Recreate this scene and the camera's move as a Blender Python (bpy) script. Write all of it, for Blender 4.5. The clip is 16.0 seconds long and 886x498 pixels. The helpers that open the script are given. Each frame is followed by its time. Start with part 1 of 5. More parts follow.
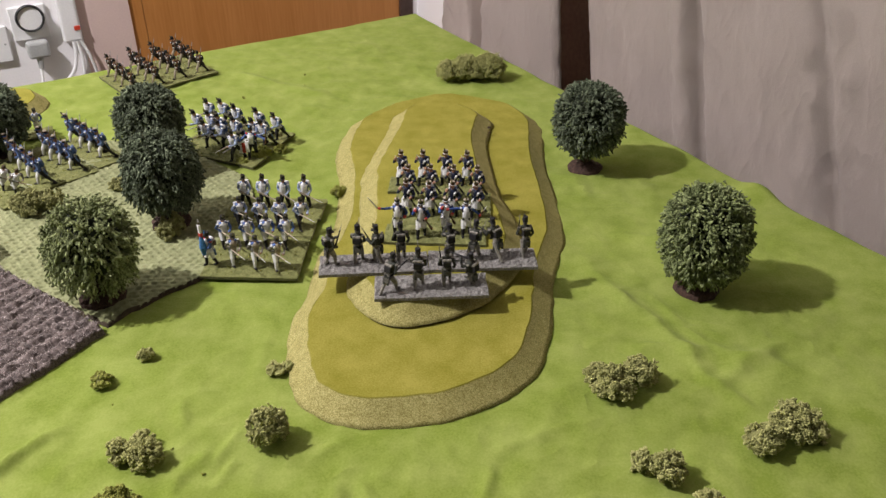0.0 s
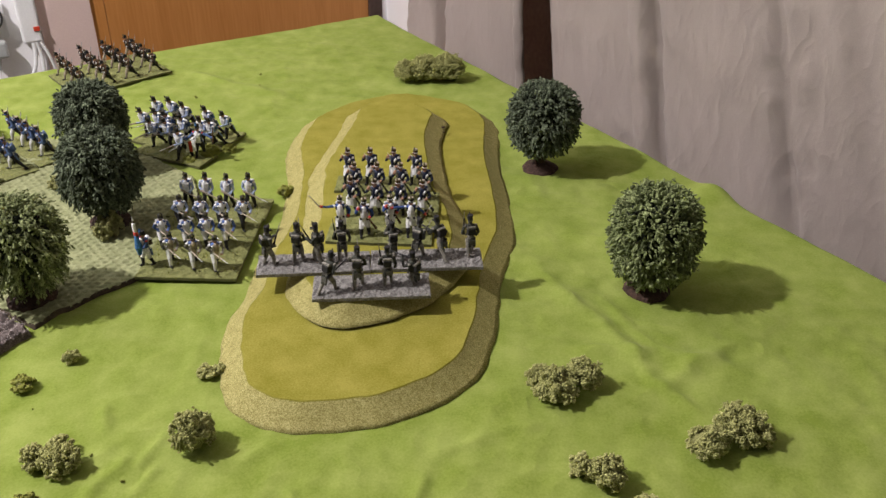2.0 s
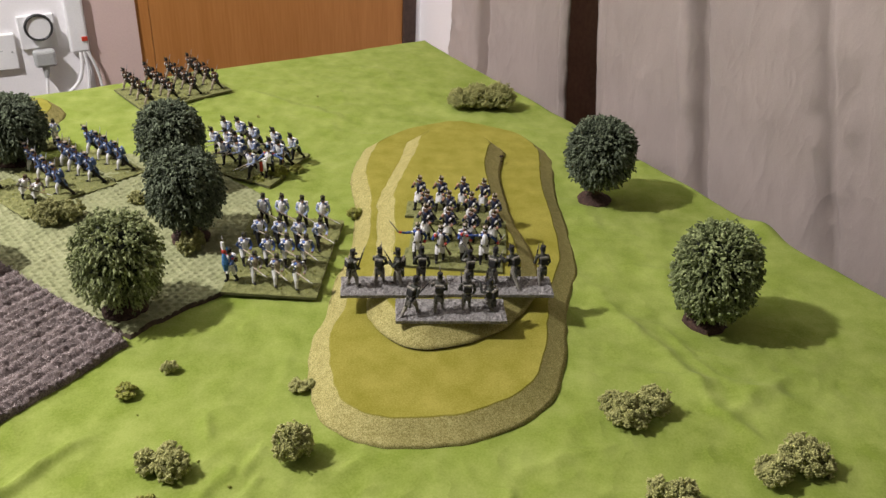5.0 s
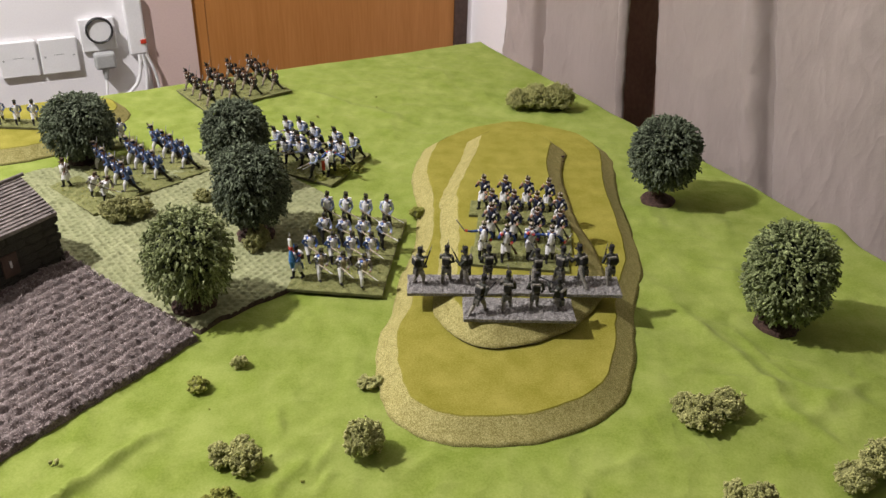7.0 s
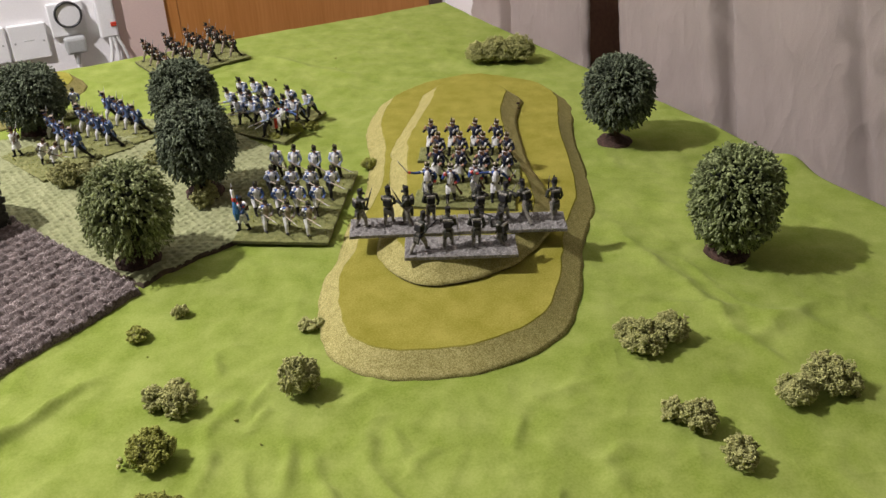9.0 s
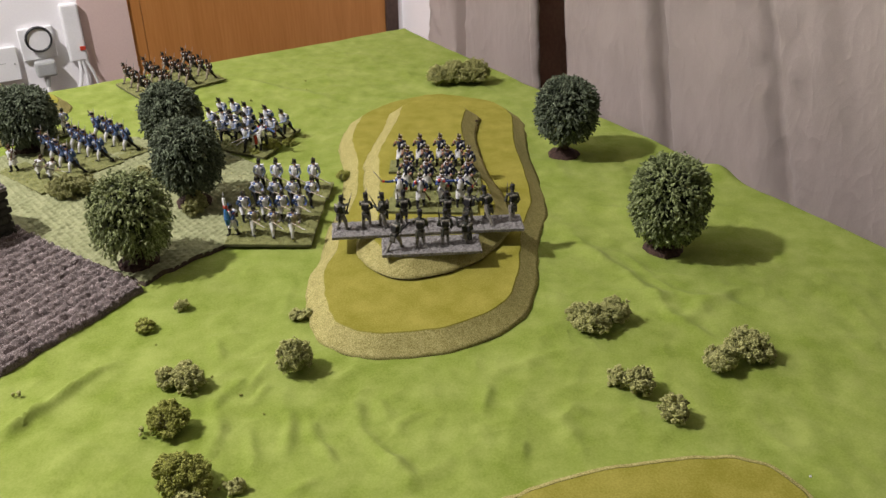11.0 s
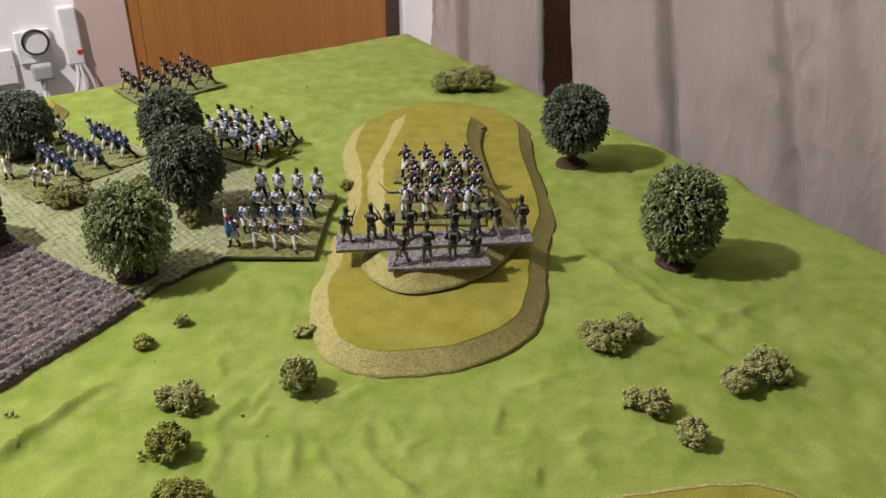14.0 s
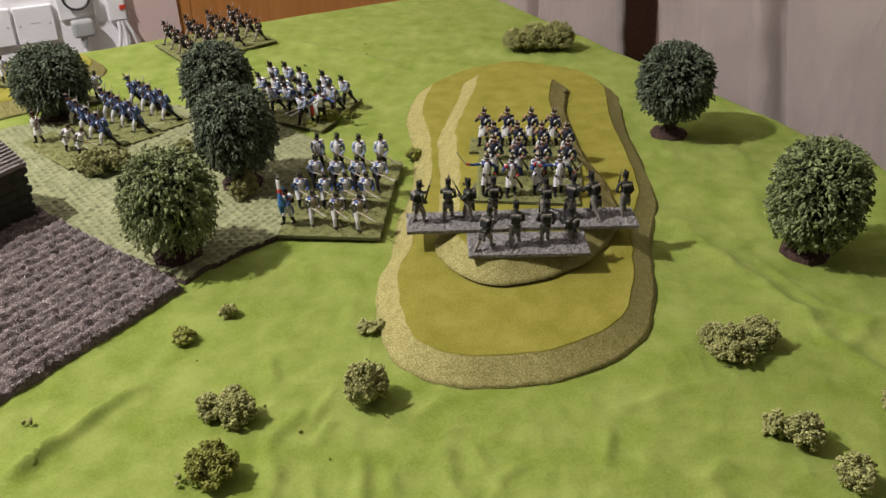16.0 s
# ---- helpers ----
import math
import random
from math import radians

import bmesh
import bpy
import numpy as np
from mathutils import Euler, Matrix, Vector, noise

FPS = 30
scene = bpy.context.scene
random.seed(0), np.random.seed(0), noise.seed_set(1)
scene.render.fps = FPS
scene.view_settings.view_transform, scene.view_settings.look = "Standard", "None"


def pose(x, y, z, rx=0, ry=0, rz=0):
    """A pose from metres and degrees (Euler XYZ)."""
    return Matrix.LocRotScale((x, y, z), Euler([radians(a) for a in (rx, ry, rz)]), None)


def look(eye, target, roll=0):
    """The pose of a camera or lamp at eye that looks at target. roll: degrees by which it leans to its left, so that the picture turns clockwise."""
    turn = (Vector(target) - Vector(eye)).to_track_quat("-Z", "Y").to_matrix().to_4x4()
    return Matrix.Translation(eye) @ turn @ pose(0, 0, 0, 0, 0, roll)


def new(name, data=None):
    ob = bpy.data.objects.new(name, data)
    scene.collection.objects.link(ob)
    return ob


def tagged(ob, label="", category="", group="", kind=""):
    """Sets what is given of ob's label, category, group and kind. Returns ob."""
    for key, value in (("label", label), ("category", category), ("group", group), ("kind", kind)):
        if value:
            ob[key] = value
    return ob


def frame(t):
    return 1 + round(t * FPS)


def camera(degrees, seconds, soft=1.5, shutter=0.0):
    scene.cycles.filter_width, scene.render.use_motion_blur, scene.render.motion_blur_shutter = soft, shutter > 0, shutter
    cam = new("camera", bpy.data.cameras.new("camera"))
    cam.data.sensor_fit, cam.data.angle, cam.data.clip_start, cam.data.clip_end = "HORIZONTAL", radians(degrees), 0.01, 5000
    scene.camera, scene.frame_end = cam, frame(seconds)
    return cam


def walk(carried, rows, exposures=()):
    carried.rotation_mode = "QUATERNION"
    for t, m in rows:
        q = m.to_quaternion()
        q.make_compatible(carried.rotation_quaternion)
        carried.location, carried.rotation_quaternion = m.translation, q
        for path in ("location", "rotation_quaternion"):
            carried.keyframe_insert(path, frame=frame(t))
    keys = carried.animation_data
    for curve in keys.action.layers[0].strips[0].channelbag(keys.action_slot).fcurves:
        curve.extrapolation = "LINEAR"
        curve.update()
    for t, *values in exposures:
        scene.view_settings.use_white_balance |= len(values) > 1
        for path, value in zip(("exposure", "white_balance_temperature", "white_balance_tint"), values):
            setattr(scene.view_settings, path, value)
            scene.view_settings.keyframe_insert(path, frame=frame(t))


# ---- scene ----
cam = camera(54.0, 16.0, 1.5)
PATH = [
    (0, (0.085, 0.085, 1.231), (-0.002, 1.777, 0.167), -0.3),
    (0.5, (0.104, 0.088, 1.224), (0.017, 1.782, 0.165), -0.2),
    (1, (0.102, 0.098, 1.218), (0.025, 1.795, 0.163), 0.0),
    (1.5, (0.106, 0.115, 1.202), (0.075, 1.818, 0.154), 0.8),
    (2, (0.12, 0.102, 1.21), (0.073, 1.807, 0.166), 0.5),
    (2.5, (0.109, 0.104, 1.201), (0.061, 1.811, 0.162), 0.5),
    (3, (0.11, 0.108, 1.201), (0.064, 1.819, 0.166), 0.5),
    (3.5, (0.112, 0.106, 1.201), (0.057, 1.818, 0.17), 0.1),
    (4, (0.108, 0.087, 1.207), (0.046, 1.803, 0.18), -0.0),
    (4.5, (0.075, 0.073, 1.221), (0.023, 1.793, 0.201), 1.6),
    (5, (0.048, 0.067, 1.244), (0.005, 1.787, 0.224), 2.7),
    (5.2, (0.045, 0.068, 1.249), (-0.02, 1.786, 0.227), 2.5),
    (7.3, (0.022, 0.065, 1.229), (-0.124, 1.783, 0.216), 1.3),
    (7.5, (0.034, 0.066, 1.217), (-0.119, 1.782, 0.201), 0.8),
    (8, (0.084, 0.057, 1.198), (-0.077, 1.778, 0.192), -1.0),
    (8.5, (0.087, 0.061, 1.195), (-0.072, 1.768, 0.164), -1.4),
    (9, (0.086, 0.056, 1.194), (-0.069, 1.758, 0.155), -1.5),
    (9.2, (0.085, 0.05, 1.193), (-0.062, 1.757, 0.162), -1.4),
    (11.3, (0.067, -0.051, 1.23), (0.03, 1.683, 0.233), -0.3),
    (11.5, (0.06, -0.05, 1.217), (0.026, 1.684, 0.221), -0.3),
    (12, (0.071, -0.055, 1.2), (0.029, 1.682, 0.21), -0.9),
    (12.5, (0.07, -0.038, 1.2), (0.033, 1.699, 0.208), -0.7),
    (13, (0.066, -0.027, 1.198), (0.028, 1.704, 0.197), -0.5),
    (13.5, (0.066, -0.03, 1.221), (0.024, 1.705, 0.226), -0.2),
    (14, (0.062, -0.02, 1.225), (0.024, 1.716, 0.234), 0.0),
    (14.5, (0.045, 0.03, 1.198), (0.006, 1.768, 0.209), 0.2),
    (15, (0.023, 0.093, 1.179), (-0.058, 1.817, 0.168), -0.1),
    (15.5, (0.019, 0.105, 1.177), (-0.106, 1.806, 0.133), -0.7),
    (16, (0.017, 0.097, 1.172), (-0.111, 1.791, 0.117), -0.5),
]
EXPOSURES = [(0.0, 0.0), (5.0, 0.02), (9.0, 0.0), (12.0, -0.06), (14.5, -0.1), (16.0, -0.16)]
walk(cam, [(t, look(eye, target, roll)) for t, eye, target, roll in PATH], EXPOSURES)

# ---- light ----
world = bpy.data.worlds.new("world")
world.use_nodes = True
scene.world = world
world.node_tree.nodes["Background"].inputs["Color"].default_value = (0.02, 0.022, 0.03, 1)
world.node_tree.nodes["Background"].inputs["Strength"].default_value = 0.3
scene.view_settings.exposure = 0.0

TOP = 0.7475                     # height of the table top
CORNER = Vector((-0.047, 1.648, 0))
SIDE = pose(CORNER.x, CORNER.y, 0, 0, 0, -56.0)            # x along the table's long side, y out over it
BACK = pose(CORNER.x - 0.559 * 0.73, CORNER.y + 0.829 * 0.73, 0, 0, 0, 34.0)   # x along the door wall, y into it

LAMP = Vector((-1.368, 0.538, 2.426))
bulb = new("ceiling_bulb_light", bpy.data.lights.new("ceiling_bulb_light", "POINT"))
bulb.location = LAMP
bulb.data.energy, bulb.data.shadow_soft_size, bulb.data.color = 241.0, 0.027, (1.0, 0.95, 0.965)


# ---- materials ----
def surf(name, a, b, scale=60.0, rough=0.8, fine=600.0, bump=0.3, depth=0.0006, spread=0.5, metal=0.0, spec=0.3, island=0.0, sheen=0.0, tint=None, stretch=(1, 1, 1)):
    """Two colours mixed by coarse and fine noise, with fine relief. island: how far separate pieces differ."""
    m = bpy.data.materials.new(name)
    m.use_nodes = True
    nt = m.node_tree
    n, l = nt.nodes, nt.links
    p = n["Principled BSDF"]
    co = n.new("ShaderNodeTexCoord")
    mp = n.new("ShaderNodeMapping")
    mp.inputs["Scale"].default_value = stretch
    l.new(co.outputs["Object"], mp.inputs["Vector"])
    big, small = n.new("ShaderNodeTexNoise"), n.new("ShaderNodeTexNoise")
    for t, s, d in ((big, scale, 5.0), (small, fine, 3.0)):
        t.inputs["Scale"].default_value, t.inputs["Detail"].default_value = s, d
        l.new(mp.outputs["Vector"], t.inputs["Vector"])
    mixf = n.new("ShaderNodeMix")
    mixf.inputs["Factor"].default_value = spread
    l.new(big.outputs["Fac"], mixf.inputs["A"])
    l.new(small.outputs["Fac"], mixf.inputs["B"])
    ramp = n.new("ShaderNodeValToRGB")
    ramp.color_ramp.elements[0].position, ramp.color_ramp.elements[1].position = 0.36, 0.64
    ramp.color_ramp.elements[0].color, ramp.color_ramp.elements[1].color = (*a, 1), (*b, 1)
    if tint:
        e = ramp.color_ramp.elements.new(0.5)
        e.color = (*tint, 1)
    l.new(mixf.outputs["Result"], ramp.inputs["Fac"])
    col = ramp.outputs["Color"]
    if island:
        geo, hsv, mr = n.new("ShaderNodeNewGeometry"), n.new("ShaderNodeHueSaturation"), n.new("ShaderNodeMapRange")
        mr.inputs["To Min"].default_value, mr.inputs["To Max"].default_value = 1 - island, 1 + island
        l.new(geo.outputs["Random Per Island"], mr.inputs["Value"])
        l.new(mr.outputs["Result"], hsv.inputs["Value"])
        l.new(col, hsv.inputs["Color"])
        col = hsv.outputs["Color"]
    l.new(col, p.inputs["Base Color"])
    p.inputs["Roughness"].default_value, p.inputs["Metallic"].default_value = rough, metal
    p.inputs["Specular IOR Level"].default_value = spec
    if sheen:
        p.inputs["Sheen Weight"].default_value, p.inputs["Sheen Roughness"].default_value = sheen, 0.6
    if bump:
        bp = n.new("ShaderNodeBump")
        bp.inputs["Strength"].default_value, bp.inputs["Distance"].default_value = bump, depth
        l.new(mixf.outputs["Result"], bp.inputs["Height"])
        l.new(bp.outputs["Normal"], p.inputs["Normal"])
    return m


FELT = surf("green_felt", (0.159, 0.211, 0.029), (0.249, 0.297, 0.070), 34, 0.95, 520, 0.25, 0.0006, 0.36, spec=0.08, sheen=0.03)


def creased(mat, rows):
    """Long soft wrinkles, on top of the folds of the mesh: scale, turn, strength, depth, stretch."""
    nt = mat.node_tree
    last = [n for n in nt.nodes if n.type == "BUMP"][0]
    for sc, turn, strength, dist, mul in rows:
        tc, mp, tx, bp = nt.nodes.new("ShaderNodeTexCoord"), nt.nodes.new("ShaderNodeMapping"), nt.nodes.new("ShaderNodeTexNoise"), nt.nodes.new("ShaderNodeBump")
        tx.noise_type, tx.normalize = "RIDGED_MULTIFRACTAL", False
        mp.inputs["Rotation"].default_value, mp.inputs["Scale"].default_value = turn if isinstance(turn, tuple) else (0, 0, turn), mul
        for key, val in (("Scale", sc), ("Detail", 3.0), ("Roughness", 0.45), ("Lacunarity", 2.0), ("Offset", 0.9), ("Gain", 1.2), ("Distortion", 0.6)):
            tx.inputs[key].default_value = val
        bp.inputs["Strength"].default_value, bp.inputs["Distance"].default_value = strength, dist
        nt.links.new(tc.outputs["Object"], mp.inputs["Vector"])
        nt.links.new(mp.outputs["Vector"], tx.inputs["Vector"])
        nt.links.new(tx.outputs["Fac"], bp.inputs["Height"])
        nt.links.new(bp.outputs["Normal"], last.inputs["Normal"])
        last = bp


creased(FELT, ((11.0, 0.6, 0.12, 0.0035, (1.0, 2.0, 1.0)), (24.0, -0.7, 0.22, 0.0022, (1.0, 1.7, 1.0)), (62.0, 1.0, 0.14, 0.0011, (1.0, 1.4, 1.0))))
FLOCK = surf("mustard_flock", (0.182, 0.168, 0.021), (0.274, 0.249, 0.051), 45, 0.95, 620, 0.55, 0.0008, 0.5, spec=0.08)
SAND = surf("sandy_slope", (0.182, 0.160, 0.044), (0.415, 0.374, 0.155), 160, 0.8, 850, 0.8, 0.0012, 0.75, spec=0.3, tint=(0.286, 0.255, 0.083))
# dark edge of the hill boards, and the shadow line along the mat's rim
CORK = surf("board_edge_and_rim_shade", (0.03, 0.022, 0.014), (0.07, 0.05, 0.03), 200, 0.9)
KNIT = surf("pale_green_weave", (0.195, 0.210, 0.102), (0.295, 0.305, 0.165), 60, 0.95, 900, 0.5, 0.0008, 0.6, spec=0.1)
PILE = surf("pale_pile_fibres", (0.19, 0.152, 0.140), (0.43, 0.37, 0.345), 90, 0.9, 700, 0.0, island=0.5)
PLUSH = surf("mauve_brown_plush", (0.060, 0.045, 0.041), (0.21, 0.165, 0.150), 90, 0.95, 700, 0.8, 0.002, 0.6, spec=0.1, sheen=0.2, island=0.25)
LEAF = surf("dark_green_foliage", (0.029, 0.039, 0.024), (0.158, 0.186, 0.115), 90, 0.85, 900, 0.3, 0.0005, 0.6, island=0.5, spec=0.2)
LEAF_LIGHT = surf("grey_green_foliage", (0.064, 0.084, 0.030), (0.262, 0.300, 0.132), 90, 0.85, 900, 0.3, 0.0005, 0.6, island=0.5, spec=0.2)
LEAF_YELLOW = surf("light_green_foliage", (0.075, 0.096, 0.034), (0.30, 0.332, 0.155), 90, 0.85, 900, 0.3, 0.0005, 0.6, island=0.5, spec=0.2)
# near-black tone standing in for the shade deep inside the crowns
CROWN_SHADE = surf("inner_crown_shade", (0.008, 0.011, 0.006), (0.018, 0.024, 0.012), 120, 0.9)
BARK = surf("brown_bark", (0.018, 0.010, 0.007), (0.078, 0.042, 0.030), 170, 0.85, 600, 1.0, 0.003)
MOSS = surf("olive_foam_clump", (0.228, 0.234, 0.080), (0.42, 0.413, 0.172), 110, 0.95, 1100, 0.7, 0.001, 0.6, island=0.13, spec=0.1)
MOSS_YELLOW = surf("yellow_green_foam_clump", (0.18, 0.183, 0.070), (0.36, 0.352, 0.155), 110, 0.95, 1100, 0.7, 0.001, 0.6, island=0.13, spec=0.1)
MOSS_GREEN = surf("green_foam_clump", (0.155, 0.166, 0.032), (0.33, 0.335, 0.090), 110, 0.95, 1100, 0.7, 0.001, 0.6, island=0.13, spec=0.1)
GRIT = surf("grey_grit", (0.085, 0.082, 0.078), (0.42, 0.40, 0.375), 320, 0.9, 1200, 1.0, 0.0018, 0.7, tint=(0.215, 0.203, 0.19))
# the moss tone darkened, so crevice shade is in the core's colour
CORE_SHADE = surf("shaded_foam_core", (0.11, 0.112, 0.036), (0.23, 0.225, 0.085), 110, 0.95, 900, 0.6, 0.001)
TURF = surf("olive_base_turf", (0.09, 0.10, 0.03), (0.235, 0.238, 0.088), 160, 0.95, 1200, 0.8, 0.001, 0.6)
EDGE = surf("olive_painted_edge", (0.085, 0.085, 0.035), (0.14, 0.138, 0.06), 150, 0.8)
WALLP = surf("white_wall_paint", (0.87, 0.852, 0.86), (0.93, 0.91, 0.918), 3, 0.7, 260, 0.15, 0.0006, 0.5)
# unseen ceiling and walls, toned dark so that less light bounces back
CEILP = surf("unseen_ceiling_grey", (0.12, 0.115, 0.108), (0.15, 0.145, 0.138), 3, 0.8, 200, 0.15, 0.0006)
ROOMP = surf("unseen_wall_taupe", (0.075, 0.068, 0.062), (0.105, 0.095, 0.088), 3, 0.8, 260, 0.15, 0.0006)
# shade on the wall beside the door, put in as a colour
WALL_SHADE = surf("mauve_beige_wall_shade", (0.62, 0.47, 0.43), (0.68, 0.53, 0.485), 3, 0.7, 260, 0.15, 0.0006)
FLOORP = surf("brown_carpet", (0.09, 0.07, 0.055), (0.16, 0.13, 0.10), 8, 0.95, 500, 0.6, 0.003, 0.6)
DOORW = surf("orange_wood", (0.40, 0.165, 0.040), (0.49, 0.215, 0.060), 5, 0.5, 40, 0.08, 0.0004, 0.4, stretch=(5, 1, 0.3))
# brown standing in for the darkness seen between the curtains
GAP_BROWN = surf("curtain_gap_brown", (0.15, 0.092, 0.066), (0.21, 0.135, 0.100), 14, 0.6, 120, 0.15, 0.0006)
DARKW = surf("dark_brown_wood", (0.05, 0.03, 0.023), (0.09, 0.055, 0.042), 14, 0.6, 120, 0.15, 0.0006)
DRAPE = surf("mauve_taupe_fabric", (0.450, 0.382, 0.343), (0.540, 0.462, 0.416), 5, 0.9, 900, 0.25, 0.0006, 0.35, spec=0.15, sheen=0.2)
creased(DRAPE, ((7.0, (0, 0.35, 0), 0.12, 0.012, (1.6, 1.0, 0.7)), (19.0, (0, -0.6, 0), 0.15, 0.005, (1.8, 1.0, 0.8)), (45.0, (0, 0.8, 0), 0.16, 0.0016, (1.5, 1.0, 1.0))))
PLASTIC = surf("white_plastic", (0.80, 0.80, 0.80), (0.87, 0.87, 0.87), 20, 0.35, 300, 0.0, spec=0.5)
GREYP = surf("grey_plastic", (0.36, 0.37, 0.36), (0.46, 0.47, 0.46), 20, 0.45, 300, 0.0, spec=0.5)
BLACKP = surf("black_plastic", (0.012, 0.012, 0.013), (0.03, 0.03, 0.03), 20, 0.4, 300, 0.0, spec=0.5)
REDP = surf("red_plastic", (0.50, 0.04, 0.02), (0.62, 0.07, 0.03), 20, 0.4, 300, 0.0, spec=0.5)
STONE = surf("dark_rubble_stone", (0.016, 0.0155, 0.012), (0.058, 0.055, 0.044), 120, 0.9, 900, 0.8, 0.001, 0.6, island=0.3)
SLATE = surf("grey_brown_roof", (0.11, 0.094, 0.086), (0.24, 0.208, 0.192), 120, 0.85, 900, 0.6, 0.001, 0.6, island=0.2)


def paint(name, c, rough=0.72):
    return surf(name, tuple(v * 0.35 for v in c), tuple(min(0.85, v * 1.5) for v in c), 420, rough, 1100, 0.3, 0.0002, 0.5, spec=0.3)


P_BLUE, P_WHITE, P_BLACK = paint("blue_paint", (0.03, 0.07, 0.23)), surf("white_paint", (0.46, 0.45, 0.445), (0.86, 0.855, 0.85), 420, 0.72, 1100, 0.3, 0.0002, 0.5), paint("black_paint", (0.016, 0.015, 0.016))
P_FLESH, P_WOOD, P_STEEL = paint("flesh_paint", (0.36, 0.20, 0.13)), paint("gunstock_paint", (0.10, 0.05, 0.025)), paint("steel_paint", (0.42, 0.42, 0.42), 0.35)
P_DKGREEN, P_GREY, P_BROWN = paint("dark_green_paint", (0.036, 0.038, 0.029)), paint("grey_paint", (0.21, 0.195, 0.165)), paint("brown_paint", (0.055, 0.028, 0.016))
P_TAN, P_OLIVE = paint("tan_paint", (0.30, 0.25, 0.19)), paint("olive_paint", (0.12, 0.11, 0.05))
P_PALE = paint("pale_blue_paint", (0.30, 0.36, 0.52))
P_CYAN = paint("bright_blue_paint", (0.05, 0.17, 0.38))
P_DUSTY, P_DIM = paint("dusty_blue_paint", (0.062, 0.110, 0.27)), paint("dim_grey_paint", (0.085, 0.08, 0.068))
P_RED, P_NAVY, P_SKY = paint("red_paint", (0.45, 0.05, 0.035)), paint("navy_paint", (0.013, 0.018, 0.045)), paint("light_blue_paint", (0.11, 0.165, 0.32))


# ---- building helpers ----
ICO = bmesh.new()
bmesh.ops.create_icosphere(ICO, subdivisions=1, radius=1.0)
ICO_V = np.array([v.co[:] for v in ICO.verts])
ICO_F = np.array([[v.index for v in f.verts] for f in ICO.faces])
ICO.free()


def link(name, bm, mats, smooth=False):
    me = bpy.data.meshes.new(name)
    bm.normal_update()
    bm.to_mesh(me)
    bm.free()
    for m in mats if isinstance(mats, (list, tuple)) else [mats]:
        me.materials.append(m)
    if smooth:
        me.polygons.foreach_set("use_smooth", [True] * len(me.polygons))
    return me


def part(name, bm, mats, parent=None, label="", smooth=False, m=None):
    ob = new(name, link(name, bm, mats, smooth))
    ob.parent = parent
    if m is not None:
        ob.matrix_basis = m
    if label:
        ob["label"] = label
    return ob


def share(name, mesh, parent, m=None):
    ob = new(name, mesh)
    ob.parent = parent
    if m is not None:
        ob.matrix_basis = m
    return ob


def thing(name, m, label, category, group="", kind=""):
    ob = new(name)
    ob.empty_display_size = 0.02
    ob.matrix_basis = m
    return tagged(ob, label, category, group, kind)


def box(bm, lo, hi, mi=0, m=None, bevel=0.0):
    lo, hi = Vector(lo), Vector(hi)
    mid, size = (lo + hi) / 2, hi - lo
    r = bmesh.ops.create_cube(bm, size=1.0, matrix=(m or Matrix()) @ Matrix.Translation(mid) @ Matrix.Diagonal((*size, 1)))
    fs = list({f for v in r["verts"] for f in v.link_faces})
    if bevel:
        es = list({e for f in fs for e in f.edges})
        r2 = bmesh.ops.bevel(bm, geom=es, offset=bevel, segments=2, affect="EDGES", profile=0.5)
        fs = list({f for v in r2["verts"] for f in v.link_faces} | {f for f in fs if f.is_valid})
    for f in fs:
        f.material_index = mi
    return fs


def limb(bm, a, b, ra, rb, mi=0, seg=6):
    a, b = Vector(a), Vector(b)
    d = b - a
    q = d.to_track_quat("Z", "Y").to_matrix().to_4x4()
    r = bmesh.ops.create_cone(bm, cap_ends=True, segments=seg, radius1=ra, radius2=max(rb, 1e-5), depth=d.length, matrix=Matrix.Translation((a + b) / 2) @ q)
    for f in {f for v in r["verts"] for f in v.link_faces}:
        f.material_index = mi


def ball(bm, c, r, mi=0, seg=7, rings=5):
    r = r if isinstance(r, tuple) else (r, r, r)
    g = bmesh.ops.create_uvsphere(bm, u_segments=seg, v_segments=rings, radius=1.0, matrix=Matrix.Translation(c) @ Matrix.Diagonal((*r, 1)))
    for f in {f for v in g["verts"] for f in v.link_faces}:
        f.material_index = mi


def loop(ctrl, n=8):
    """A closed smooth outline through a few control points."""
    out, k = [], len(ctrl)
    for i in range(k):
        p = [Vector(ctrl[(i + j - 1) % k]) for j in range(4)]
        for s in range(n):
            t = s / n
            out.append(0.5 * (2 * p[1] + (p[2] - p[0]) * t + (2 * p[0] - 5 * p[1] + 4 * p[2] - p[3]) * t * t + (3 * p[1] - p[0] - 3 * p[2] + p[3]) * t ** 3))
    return out


def inset(pts, d):
    """The outline (counter-clockwise) moved inwards by d."""
    out, k = [], len(pts)
    for i in range(k):
        t = (pts[(i + 2) % k] - pts[i - 2]).normalized()
        out.append(pts[i] + Vector((-t.y, t.x)) * d)
    return out


def ramp(x, lo, hi):
    t = min(1.0, max(0.0, (x - lo) / (hi - lo)))
    return t * t * (3 - 2 * t)


